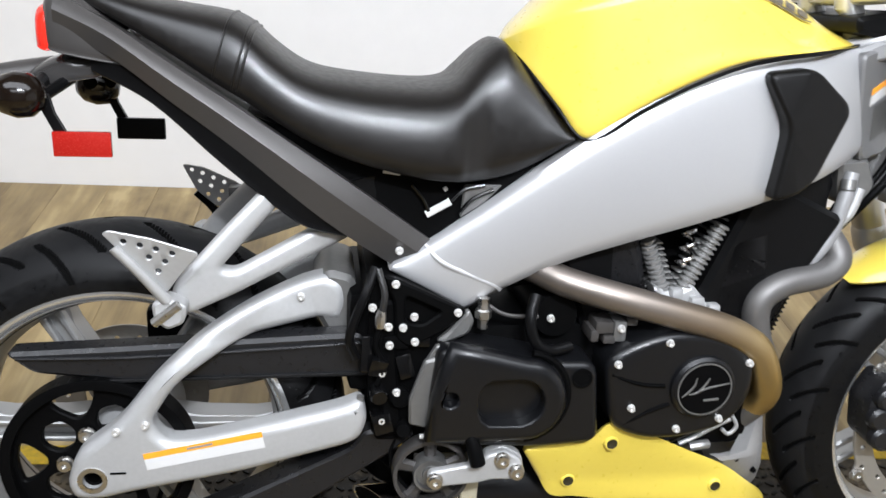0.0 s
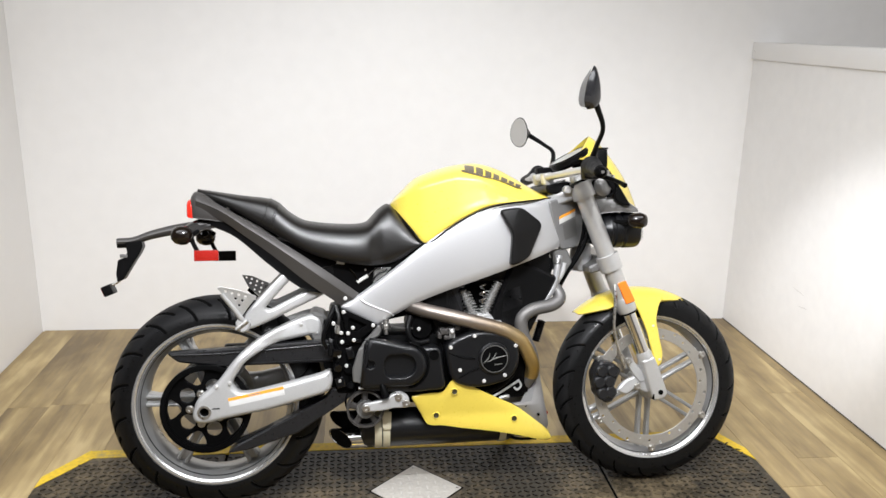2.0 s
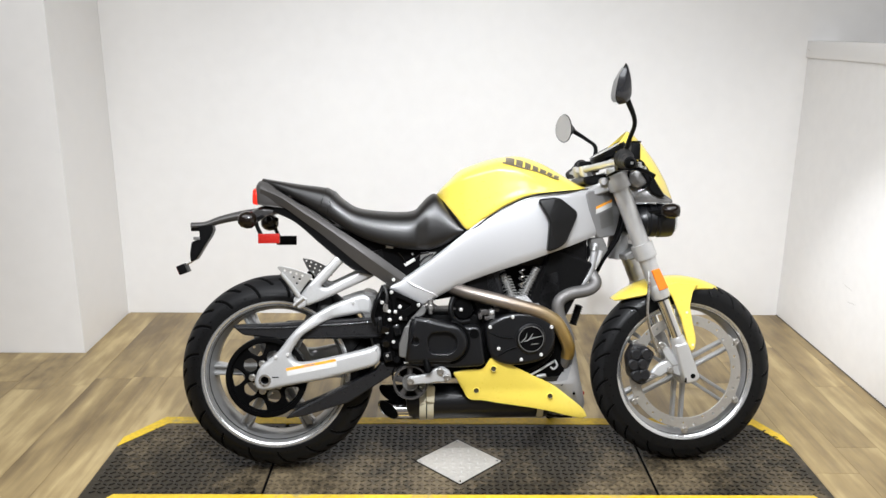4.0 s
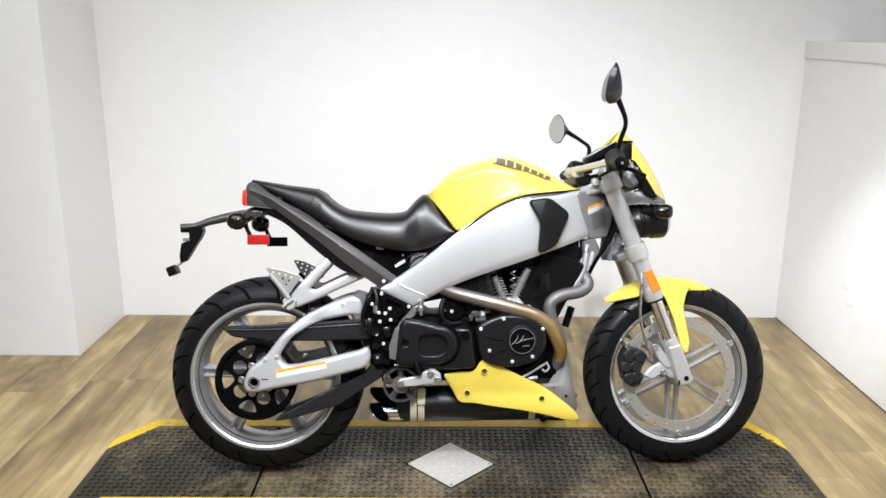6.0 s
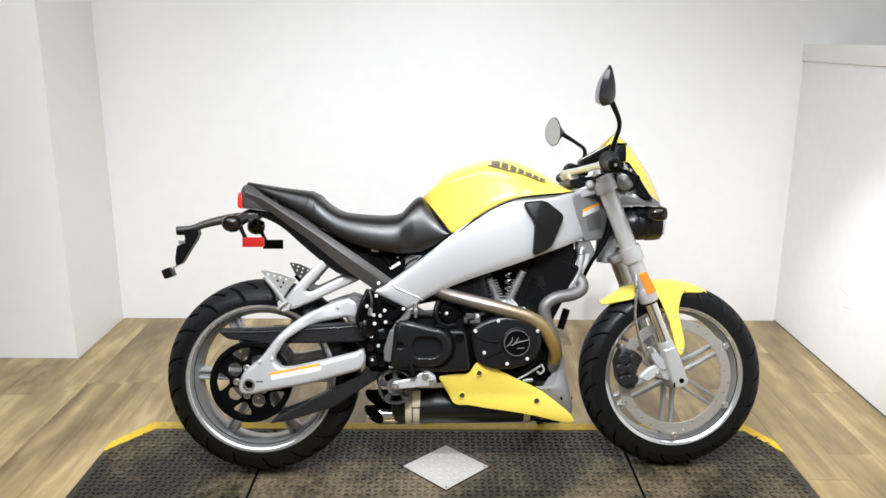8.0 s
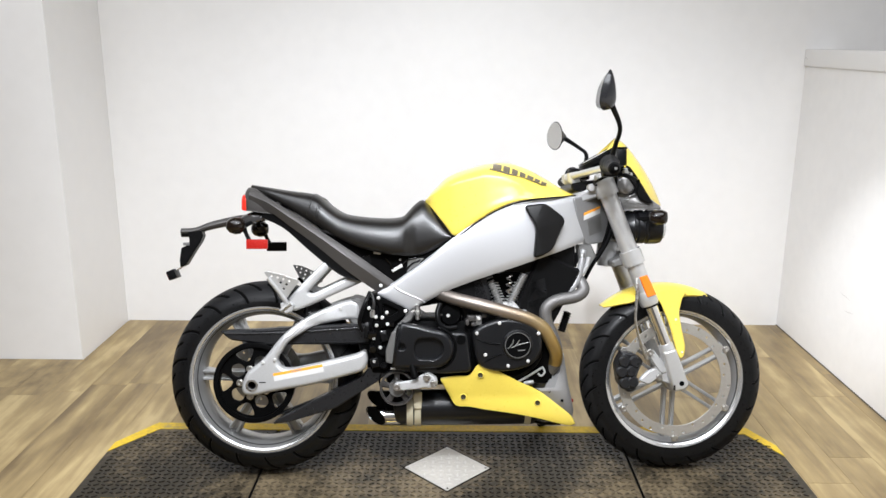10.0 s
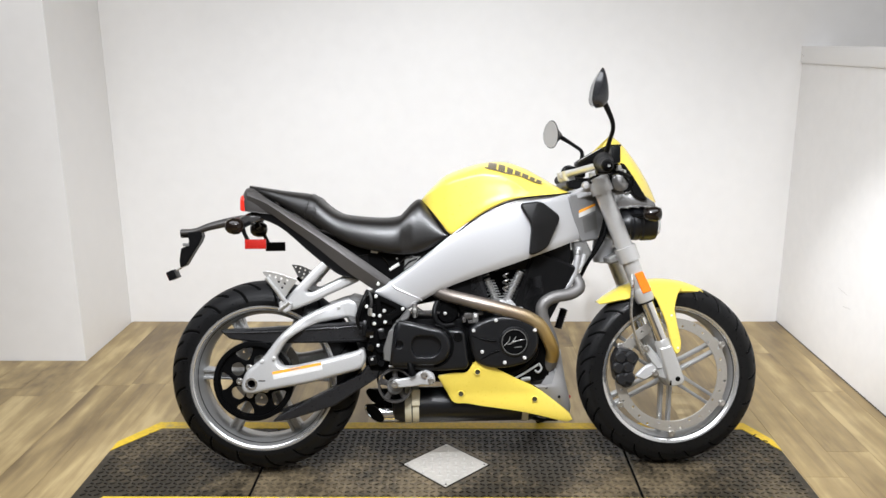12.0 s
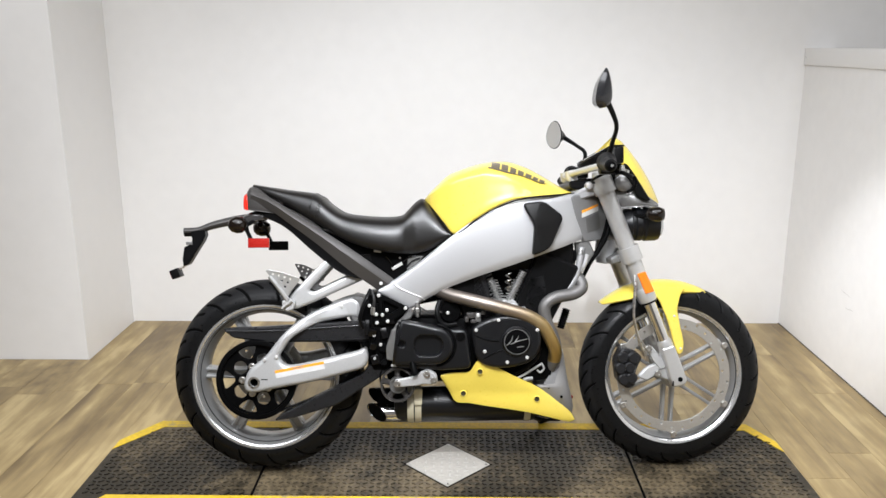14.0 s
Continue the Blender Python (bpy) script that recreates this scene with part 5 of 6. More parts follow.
part("coolant_hose", tube([(0.572, -0.13, 0.550), (0.563, -0.145, 0.522), (0.570, -0.150, 0.492), (0.592, -0.148, 0.478), (0.622, -0.140, 0.480)], 0.008, 12), PLASTIC, bike, "curved black hose")
for x, z, w, h, m_ in ((0.668, 0.506, 0.026, 0.018, GREY), (0.690, 0.500, 0.018, 0.030, DULL), (0.706, 0.514, 0.016, 0.012, GREY), (0.676, 0.488, 0.018, 0.012, GREY), (0.655, 0.494, 0.012, 0.018, GREY)):
    part("lifter_block", box(x - w / 2, x + w / 2, -0.142, -0.09, z - h / 2, z + h / 2, 0.004), m_, engine, "bare aluminium tappet block")
bolts(engine, [(0.690, -0.143, 0.506), (0.597, -0.121, 0.513)])

# exhaust
header = part("exhaust_header", tube([(0.57, -0.10, 0.580), (0.615, -0.128, 0.566), (0.701, -0.150, 0.546), (0.822, -0.155, 0.512), (0.868, -0.153, 0.490), (0.892, -0.150, 0.470), (0.915, -0.140, 0.430), (0.931, -0.122, 0.394), (0.933, -0.100, 0.364), (0.922, -0.082, 0.344), (0.895, -0.062, 0.330), (0.87, -0.04, 0.32)], 0.0205, 20), EXHAUST, bike, "heat-tinted bronze exhaust header")
part("front_header", tube([(0.975, -0.03, 0.645), (1.005, -0.07, 0.625), (1.022, -0.095, 0.590), (0.995, -0.105, 0.568), (0.935, -0.110, 0.556), (0.902, -0.112, 0.530), (0.905, -0.112, 0.486), (0.928, -0.112, 0.43), (0.936, -0.105, 0.375), (0.92, -0.08, 0.33)], 0.0195, 20), EXHAUST_DARK, bike, "dull steel front exhaust header")
muffler = part("muffler", lathe([(0.0001, 0.425), (0.048, 0.428), (0.056, 0.436), (0.056, 0.868), (0.046, 0.884), (0.0001, 0.89)], 40, (0, -0.045, 0.212), "x", closed=False), COVER, bike, "satin black under-slung muffler")
part("strap_bracket", plate(rnd([(0.488, 0.274), (0.516, 0.274), (0.514, 0.222), (0.490, 0.222)], 0.003), -0.112, -0.104, 0.002), CREAM, muffler, "cream-coloured hanger tab")
for x in (0.468, 0.492, 0.838):
    part("muffler_strap", lathe([(0.0585, x), (0.0585, x + 0.020), (0.055, x + 0.020), (0.055, x)], 40, (0, -0.045, 0.212), "x"), CREAM, muffler, "cream-coloured metal strap")
# The upper tip is black because its shadow is put into the material.
for y, z, r, m_ in ((-0.062, 0.190, 0.030, CHROME), (-0.030, 0.236, 0.027, BLACK)):
    # The bore liner is near-black to paint the shade inside the tip.
    for name, prof, mm, lbl in (("exhaust_tip", [(r - 0.002, 0.45), (r, 0.43), (r, 0.376), (r - 0.0025, 0.376), (r - 0.003, 0.42)], m_, "slash-cut exhaust tip"),
                                ("tip_bore", [(r - 0.0035, 0.3765), (r - 0.0035, 0.44), (0.0001, 0.442)], RECESS_SHADE, "exhaust bore with its inner shade painted black")):
        bm = lathe(prof, 36, (0, y, z), "x", closed=name == "exhaust_tip")
        for v in bm.verts:
            if v.co.x < 0.39:
                v.co.x += (y - v.co.y) * 1.0 - (v.co.z - z) * 0.45 - 0.006
        part(name, bm, mm, muffler, lbl)

# belly pan
PLOW = [(0.572, 0.316), (0.600, 0.266), (0.621, 0.2345), (0.66, 0.230), (0.685, 0.226), (0.71, 0.221), (0.76, 0.213), (0.82, 0.203), (0.879, 0.190), (0.94, 0.170), (0.985, 0.154), (1.001, 0.156)]
PHIGH = [(0.574, 0.323), (0.600, 0.328), (0.628, 0.330), (0.662, 0.333), (0.684, 0.364), (0.706, 0.366), (0.76, 0.338), (0.82, 0.307), (0.879, 0.277), (0.94, 0.229), (0.988, 0.187), (1.004, 0.160)]
PYS = [0.119, 0.121, 0.121, 0.121, 0.122, 0.122, 0.121, 0.121, 0.1195, 0.100, 0.072, 0.060]


def flare(bm, side):
    """Leans the upper edge of the pan outwards."""
    for v in bm.verts:
        v.co.y += side * 0.27 * max(0.0, v.co.z - 0.26)
    return bm


pan = part("belly_pan", flare(strip(PLOW, PHIGH, PYS, 0.005, 0.007, k=4, n=10, power=0.5), -1), YELLOW, bike, "yellow belly pan panel with sunk screw holes", 50)
part("left_panel", flare(strip(PLOW, PHIGH, PYS, 0.005, 0.007, side=1, k=4, n=10, power=0.5), 1), YELLOW, pan, "", 50)
# Olive discs carry the shade of the pan's sunk screw holes.
for x, y, z in ((0.694, -0.0250, 0.333), (0.643, -0.0045, 0.262), (0.873, -0.0035, 0.241)):
    screw = part("pan_screw", lathe([(0.0001, -0.1256), (0.0060, -0.1256), (0.0076, -0.1264), (0.0080, -0.1255), (0.0080, -0.115), (0.0001, -0.115)], 18, (x, y, z), closed=False), HOLE_SHADE, pan, "dark olive disc, the shade of a sunk screw hole")
    part("screw_collar", lathe([(0.0080, -0.120), (0.0080, -0.1264), (0.0094, -0.1263), (0.0104, -0.1250), (0.0108, -0.120)], 20, (x, y, z)), YELLOW, screw)


def rim_drop(c):
    """How far the chin's upper edge falls from its front (c = 1) to its sides (c = 0)."""
    q = min(1.0, max(0.0, (c - 0.58) / 0.36))
    return 1 - q * q * (3 - 2 * q)


bm = bmesh.new()
rows = []
for z, xf, w in ((0.378, 0.974, 0.114), (0.31, 0.984, 0.114), (0.27, 0.991, 0.110), (0.23, 1.001, 0.094), (0.19, 1.009, 0.062), (0.160, 1.004, 0.04)):
    outer = [(xf - 0.10 + 0.10 * math.cos(radians(a)), w * math.copysign(abs(math.sin(radians(a))) ** 0.7, a), z - 0.080 * rim_drop(math.cos(radians(a))) * max(0.0, z - 0.27) / 0.09) for a in range(-90, 91, 12)]
    innerp = [(x - 0.006, y * 0.93, zz) for x, y, zz in reversed(outer)]
    rows.append(outer + innerp)
part("chin", loft(rows, bm), GREYPAINT, pan, "grey plastic chin of the belly pan")
for x, y, z in ((0.913, -0.1025, 0.272), (0.957, -0.084, 0.238)):
    part("chin_hole", lathe([(0.0001, -0.006), (0.0042, -0.006), (0.0046, 0.004), (0.0001, 0.004)], 12, (x, y, z), closed=False), RECESS_SHADE, pan, "small dark screw hole")
for pts in ([(0.860, -0.075, 0.176), (0.900, -0.072, 0.163), (0.955, -0.068, 0.160)], [(0.862, -0.06, 0.186), (0.905, -0.06, 0.172), (0.960, -0.06, 0.166)]):
    part("drain_hose", tube(pts, 0.0045, 10), PLASTIC, pan, "thin black hose under the pan")
part("stand_bumper", lathe([(0.0001, -0.004), (0.004, -0.003), (0.0062, 0.0), (0.0055, 0.006), (0.0001, 0.008)], 14, (1.001, -0.016, 0.222), closed=False), DARKRED, pan, "tiny red marker")

# side stand, folded out on the far side
side_stand = part("side_stand", tube([(0.770, 0.085, 0.190), (0.800, 0.125, 0.160), (0.890, 0.215, 0.110), (0.958, 0.284, 0.072)], [0.013, 0.011, 0.010, 0.0095], 14), PLASTIC, bike, "black side stand folded out onto the mat")
part("stand_foot", tube([(0.940, 0.276, 0.0685), (0.985, 0.298, 0.0725)], 0.0065, 10, smooth=False, flat=1.6), PLASTIC, side_stand, "small black stand foot")
part("stand_bracket", box(0.745, 0.795, 0.05, 0.095, 0.178, 0.222, 0.006), BLACK, side_stand)

# foot controls
IC = (0.440, 0, 0.294)
idler = part("idler_pulley", lathe([(0.0525, -0.150), (0.0535, -0.148), (0.0535, -0.126), (0.0525, -0.124), (0.0475, -0.124), (0.0475, -0.150)], 44, IC), GREY, bike, "thin grey ring-shaped belt idler")
for i in range(5):
    part("web", spoke(72 * i + 20, 0.012, 0.049, 0.014, 0.020, (-0.142, -0.142), (-0.130, -0.130), IC), GREY, idler)
part("idler_hub", lathe([(0.0001, -0.150), (0.012, -0.150), (0.0125, -0.146), (0.020, -0.146), (0.0215, -0.152), (0.0250, -0.152), (0.0255, -0.125), (0.0001, -0.125)], 28, IC, closed=False), DULL, idler, "grey bearing hub")
lever = soften(part("brake_pedal", plate(rnd([(0.429, 0.306), (0.434, 0.317), (0.500, 0.327), (0.509, 0.339), (0.535, 0.345), (0.558, 0.330), (0.563, 0.312), (0.552, 0.300), (0.519, 0.302), (0.500, 0.297), (0.440, 0.293)], 0.007), -0.178, -0.164, 0.004, steps=3), CAST, bike, "flat cast silver brake lever bracket", 50))
bolts(lever, [(0.440, -0.178, 0.305), (0.530, -0.178, 0.333), (0.551, -0.178, 0.314)], BOLT_BIG)
part("peg_step", plate(rnd([(0.507, 0.335), (0.535, 0.347), (0.560, 0.331), (0.564, 0.309), (0.552, 0.298), (0.520, 0.301)], 0.007), -0.168, -0.150, 0.003), CAST, lever)
part("lever_link", tube([(0.421, -0.150, 0.3555), (0.470, -0.150, 0.3550)], 0.0034, 10, smooth=False), WHITE, lever, "short pale link rod")
part("foot_peg", tube([(0.484, -0.178, 0.372), (0.490, -0.186, 0.354), (0.495, -0.190, 0.334)], [0.008, 0.0105, 0.0105], 14, smooth=False), BLACK, lever, "black rubber foot peg")
part("brake_switch_wire", tube([(0.40, -0.12, 0.36), (0.385, -0.125, 0.31), (0.41, -0.125, 0.26), (0.46, -0.12, 0.235)], 0.003, 8), BLACK, lever)

# front fork
def fork_x(z):
    return 1.172 + (0.690 - z) * 0.39


def leg(side):
    y = side * 0.105
    f = part("fork_leg", tube([(fork_x(z), y, z) for z in (0.935, 0.70, 0.545)], [0.0265, 0.0265, 0.0265], 28, smooth=False), FORK, bike, "silver upside-down fork tube")
    part("fork_collar", tube([(fork_x(z), y, z) for z in (0.585, 0.578, 0.548, 0.542)], [0.0266, 0.0295, 0.0295, 0.0275], 28, smooth=False), FORK, f, "silver fork collar")
    part("fork_seal", tube([(fork_x(z), y, z) for z in (0.543, 0.536)], 0.0255, 28, smooth=False), PLASTIC, f, "black dust seal")
    part("fork_slider", tube([(fork_x(z), y, z) for z in (0.54, 0.38)], 0.0205, 24, smooth=False), CHROME, f, "polished fork slider")
    part("fork_foot", tube([(fork_x(z), y, z) for z in (0.42, 0.412, 0.375)], [0.0205, 0.0235, 0.0245], 24, smooth=False), FORK, f, "cast silver collar")
    clamp = soften(part("axle_clamp", plate(rnd([(1.266, 0.394), (1.306, 0.406), (1.331, 0.342), (1.348, 0.292), (1.340, 0.278), (1.304, 0.270), (1.294, 0.296), (1.280, 0.345)], 0.007, 3), *sorted((side * 0.084, side * 0.130)), 0.007, steps=3), FORK, f, "blocky cast silver axle clamp", 50))
    part("axle_bore", lathe([(0.0001, -0.004), (0.0078, -0.004), (0.0078, 0.004), (0.0001, 0.004)], 18, (1.324, side * 0.1275, 0.297), closed=False), BLACK, clamp)
    part("pinch_slot", box(1.300, 1.304, *sorted((side * 0.122, side * 0.1308)), 0.276, 0.292), BLACK, clamp)
    return f


right_leg = leg(-1)
leg(1)
for z, name in ((0.690, "lower_clamp"), (0.905, "upper_clamp")):
    fx, back = fork_x(z), (0.055 if z < 0.8 else 0.112)
    slab = rnd([(fx - back, z - 0.39 * back - 0.012), (fx + 0.012, z - 0.018), (fx + 0.006, z + 0.016), (fx - 0.4 * back, z - 0.156 * back + 0.014), (fx - back - 0.005, z - 0.39 * back + 0.008)], 0.006)
    c = part(name, plate(slab, -0.10, 0.10, 0.005), NECK if z > 0.8 else DULL, bike, "dull silver fork clamp")
    if z > 0.8:
        part("clamp_boss", lathe([(0.0001, -0.012), (0.010, -0.011), (0.0125, -0.007), (0.0125, 0.010), (0.0001, 0.012)], 20, (fx - 0.046, -0.108, z + 0.001), closed=False), FORK, c, "rounded pinch bolt boss")
        part("clamp_web", tube([(fx - 0.020, -0.100, z), (fx - 0.070, -0.085, z - 0.018), (fx - 0.112, -0.045, z - 0.036)], [0.016, 0.012, 0.014], 16, flat=0.8), NECK, c)
    for side in (-1, 1):
        part("clamp_ring", tube([(fork_x(z + h), side * 0.105, z + h) for h in (-0.022, 0.022)], 0.034, 28, smooth=False), FORK, c)
part("fork_cap", lathe([(0.022, 0.93), (0.022, 0.944), (0.014, 0.95), (0.0001, 0.95)], 24, (fork_x(0.94), -0.105, 0), "z", closed=False), FORK, right_leg)
part("fork_reflector", plate(rnd([(1.187, 0.629), (1.212, 0.637), (1.241, 0.576), (1.213, 0.566)], 0.003), -0.1385, -0.130, 0.002), ORANGE, right_leg, "rectangular orange reflector")

# front fender
bm = bmesh.new()
rows = []
for i in range(33):
    t = i / 32
    a = radians(134.5 - 70 * t)
    r = 0.328 - 0.034 * t
    taper = min(1.0, (0.06 + t / 0.22)) ** 0.6 * min(1.0, (0.04 + (1 - t) / 0.30)) ** 0.7
    w = (0.060 + 0.013 * math.sin(math.pi * t)) * (0.35 + 0.65 * taper)
    ring = []
    for j in range(13):
        b = -1 + j / 6
        ring.append((r - 0.034 * taper * abs(b) ** 2.4, w * b))
    ring += [(q[0] - 0.004, q[1] * 0.95) for q in reversed(ring)]
    rows.append([(FC[0] + q[0] * math.cos(a), q[1], FC[2] + q[0] * math.sin(a)) for q in ring])
fender = part("front_fender", loft(rows, bm), YELLOW, bike, "yellow front mudguard over the tyre", 50)
LEG = rnd([(1.235, 0.575), (1.290, 0.588), (1.360, 0.580), (1.340, 0.560), (1.328, 0.514), (1.338, 0.46), (1.350, 0.407), (1.346, 0.375), (1.334, 0.366), (1.322, 0.385), (1.30, 0.470), (1.27, 0.545)], 0.012)
for side, nm in ((-1, "fender_leg"), (1, "left_fender_leg")):
    part(nm, plate(LEG, *sorted((side * 0.088, side * 0.080)), 0.003, warp=lambda x, z, s_=side: -s_ * 0.12 * max(0, z - 0.52)), YELLOW, fender)
bolts(fender, [(1.318, -0.088, 0.492), (1.338, -0.088, 0.388)], BOLT_TINY)

# front brake
caliper = part("front_caliper", plate(rnd([(1.128, 0.350), (1.150, 0.392), (1.190, 0.385), (1.215, 0.362), (1.200, 0.335), (1.188, 0.300), (1.192, 0.270), (1.165, 0.262), (1.138, 0.285)], 0.012), -0.098, -0.035, 0.006), SHROUD, bike, "black six-piston brake caliper")
for x, z in ((1.150, 0.362), (1.143, 0.329), (1.153, 0.294), (1.184, 0.362), (1.173, 0.331), (1.178, 0.298)):
    part("piston_cap", lathe([(0.019, -0.094), (0.0185, -0.104), (0.014, -0.109), (0.0001, -0.109)], 24, (x, 0, z), closed=False), SHROUD, caliper)
bracket = part("caliper_bracket", plate(rnd([(1.196, 0.300), (1.225, 0.330), (1.262, 0.345), (1.275, 0.395), (1.295, 0.370), (1.320, 0.330), (1.318, 0.290), (1.290, 0.288), (1.255, 0.305), (1.23, 0.285)], 0.012), -0.100, -0.080, 0.005), CAST, bike, "cast silver caliper bracket")
part("bracket_arm", plate(rnd([(1.222, 0.392), (1.240, 0.402), (1.262, 0.375), (1.290, 0.330), (1.270, 0.322), (1.245, 0.352)], 0.008), -0.106, -0.094, 0.003), CAST, bracket)
bolts(bracket, [(1.230, -0.107, 0.392), (1.262, -0.101, 0.312), (1.292, -0.101, 0.340)], BOLT_BIG)
part("brake_hose", tube([(1.185, -0.115, 0.655), (1.180, -0.135, 0.58), (1.176, -0.135, 0.50), (1.192, -0.125, 0.435), (1.215, -0.112, 0.40), (1.222, -0.105, 0.375)], 0.0042, 10), STEEL, bike, "braided steel brake hose")
part("hose_fitting", tube([(1.195, -0.120, 0.425), (1.218, -0.112, 0.372)], 0.006, 10, smooth=False), STEEL, caliper)

breather = part("breather_hose", tube([(1.024, -0.086, 0.712), (1.016, -0.092, 0.672), (1.003, -0.094, 0.620), (0.972, -0.094, 0.578), (0.940, -0.092, 0.552)], 0.0105, 14), NECK, bike, "light grey breather hose")
part("hose_clip", tube([(1.019, -0.090, 0.702), (1.017, -0.094, 0.688)], 0.0105, 14, smooth=False), DULL, breather, "small plated hose clip")

part("frame_mount", plate(rnd([(1.004, 0.728), (1.048, 0.732), (1.066, 0.692), (1.044, 0.656), (1.012, 0.668)], 0.008), -0.086, -0.045, 0.005), DULL, bike, "dull cast engine mount at the steering head")
part("mount_link", tube([(1.040, -0.088, 0.690), (1.030, -0.09, 0.655), (1.012, -0.085, 0.630)], 0.007, 10), CAST, bike, "short silver link below the steering head")
for pts in ([(1.120, -0.075, 0.80), (1.102, -0.085, 0.745), (1.078, -0.088, 0.703), (1.052, -0.082, 0.664), (1.034, -0.06, 0.62)],):
    part("wiring_loom", tube(pts, 0.0062, 10), BLACK, bike, "black taped wiring loom")
part("stem_base", lathe([(0.0001, 0.655), (0.030, 0.66), (0.034, 0.70), (0.030, 0.735), (0.0001, 0.74)], 24, (1.118, 0, 0), "z", closed=False), NECK, bike, "grey steering stem base")

# headlamps and flyscreen
for side in (-1, 1):
    h = part("headlamp", lathe([(0.0001, 1.150), (0.036, 1.152), (0.046, 1.166), (0.050, 1.180), (0.0465, 1.183), (0.0465, 1.191), (0.052, 1.195), (0.053, 1.212), (0.0505, 1.215), (0.0505, 1.221), (0.054, 1.225), (0.053, 1.258), (0.050, 1.268), (0.0001, 1.268)], 36, (0, side * 0.068, 0.784), "x", closed=False), COVER, bike, "black round headlamp shell")
    part("lens", lathe([(0.047, 1.2685), (0.04, 1.278), (0.02, 1.284), (0.0001, 1.286)], 32, (0, side * 0.068, 0.786), "x", closed=False), LENS, h, "clear headlamp lens")
    sgn = part("front_turn_signal", lathe([(0.0001, -0.034), (0.013, -0.031), (0.021, -0.018), (0.024, 0.004), (0.018, 0.02), (0.0001, 0.025)], 24, (1.240, side * 0.165, 0.814), "x", closed=False), AMBER, bike, "smoked front turn signal", 80)
    part("stalk", tube([(1.238, side * 0.15, 0.813), (1.19, side * 0.10, 0.808)], 0.008, 10, smooth=False), PLASTIC, sgn)
part("headlamp_shroud", body([(1.13, 0.83, 0.93, 0.085), (1.165, 0.835, 0.925, 0.10), (1.215, 0.838, 0.895, 0.11), (1.262, 0.838, 0.856, 0.105)], SSEC), SMOKE_PALE, bike, "glossy grey headlamp shroud")
bm = bmesh.new()
rows = []
for t in [q / 12 for q in range(13)]:
    x, z = 1.146 + 0.146 * t ** 0.69, 1.072 - 0.218 * t
    w = 0.082 + 0.036 * min(1.0, t / 0.4)
    w *= 1 - 0.35 * max(0.0, t - 0.75) / 0.25
    drop = 0.062 * (1 - t) ** 3
    outer = [(x - (0.055 + 0.012 * (1 - t) ** 2) * abs(b) ** (1.5 + 0.7 * min(1.0, 2 * t)), w * b, z - 0.01 * b * b - drop * abs(b) ** 1.4) for b in [-1 + q / 8 for q in range(17)]]
    rows.append(outer + [(p[0] - 0.004, p[1] * 0.97, p[2] - 0.002) for p in reversed(outer)])
lining = [[(x - 0.0075 if q < 17 else x - 0.0055, y * 0.965, z - 0.004) for q, (x, y, z) in enumerate(row)] for row in rows[2:]]
screen = part("flyscreen", loft(rows, bm), YELLOW, bike, "small yellow flyscreen over the headlamps", 50)
part("inner_lining", loft(lining), PLASTIC, screen, "black lining inside the flyscreen", 50)
part("screen_lining", plate(rnd([(1.148, 0.976), (1.161, 0.970), (1.184, 0.938), (1.234, 0.857), (1.214, 0.858), (1.188, 0.872), (1.176, 0.906), (1.156, 0.935)], 0.006), -0.124, -0.112, 0.003), PLASTIC, screen, "black side panel of the flyscreen")
DIAL_POSE = Matrix.Translation((1.087, 0, 1.000)) @ pose(0, 0, 0, 0, -29, 0) @ Matrix.Diagonal((1.12, 1.5, 0.8, 1))
dash = part("instrument_pod", lathe([(0.0001, -0.02), (0.045, -0.018), (0.056, -0.005), (0.056, 0.012), (0.050, 0.016), (0.0001, 0.016)], 32, (0, 0, 0), "z", closed=False), PLASTIC, bike, "round black instrument pod")
dash.data.transform(DIAL_POSE)
db = lathe([(0.054, 0.014), (0.054, 0.019), (0.049, 0.019), (0.049, 0.014)], 36, (0, 0, 0), "z")
db.transform(DIAL_POSE)
part("bezel", db, GLOSS, dash, "glossy black bezel")
# White on the dial paints in a bright reflection.
db = lathe([(0.049, 0.0165), (0.0001, 0.0165)], 36, (0, 0, 0), "z", closed=False)
db.transform(DIAL_POSE)
part("dial", db, WHITE, dash, "dial face with a white reflection put into its colour")

part("instrument_backing", lathe([(0.0001, -0.026), (0.018, -0.025), (0.027, -0.020), (0.030, -0.010), (0.030, 0.10), (0.0001, 0.11)], 28, (1.152, -0.09, 0.914), closed=False), SMOKE_PALE, bike, "smooth dark grey instrument housing")

part("housing_cable", tube([(1.150, -0.118, 0.950), (1.172, -0.122, 0.942), (1.186, -0.124, 0.920), (1.180, -0.122, 0.896), (1.160, -0.116, 0.884)], 0.0042, 10), BLACK, bike, "thin black cable looped round the instrument housing")

# handlebar, controls, mirrors
bar = part("handlebar", tube([(1.044, -0.37, 0.949), (1.070, -0.275, 0.959), (1.046, -0.19, 0.957), (0.998, -0.06, 0.945), (0.996, 0.06, 0.945), (1.020, 0.19, 0.956), (1.040, 0.26, 0.955), (1.043, 0.37, 0.952)], 0.0110, 16), FORK, bike, "silver tapered handlebar")
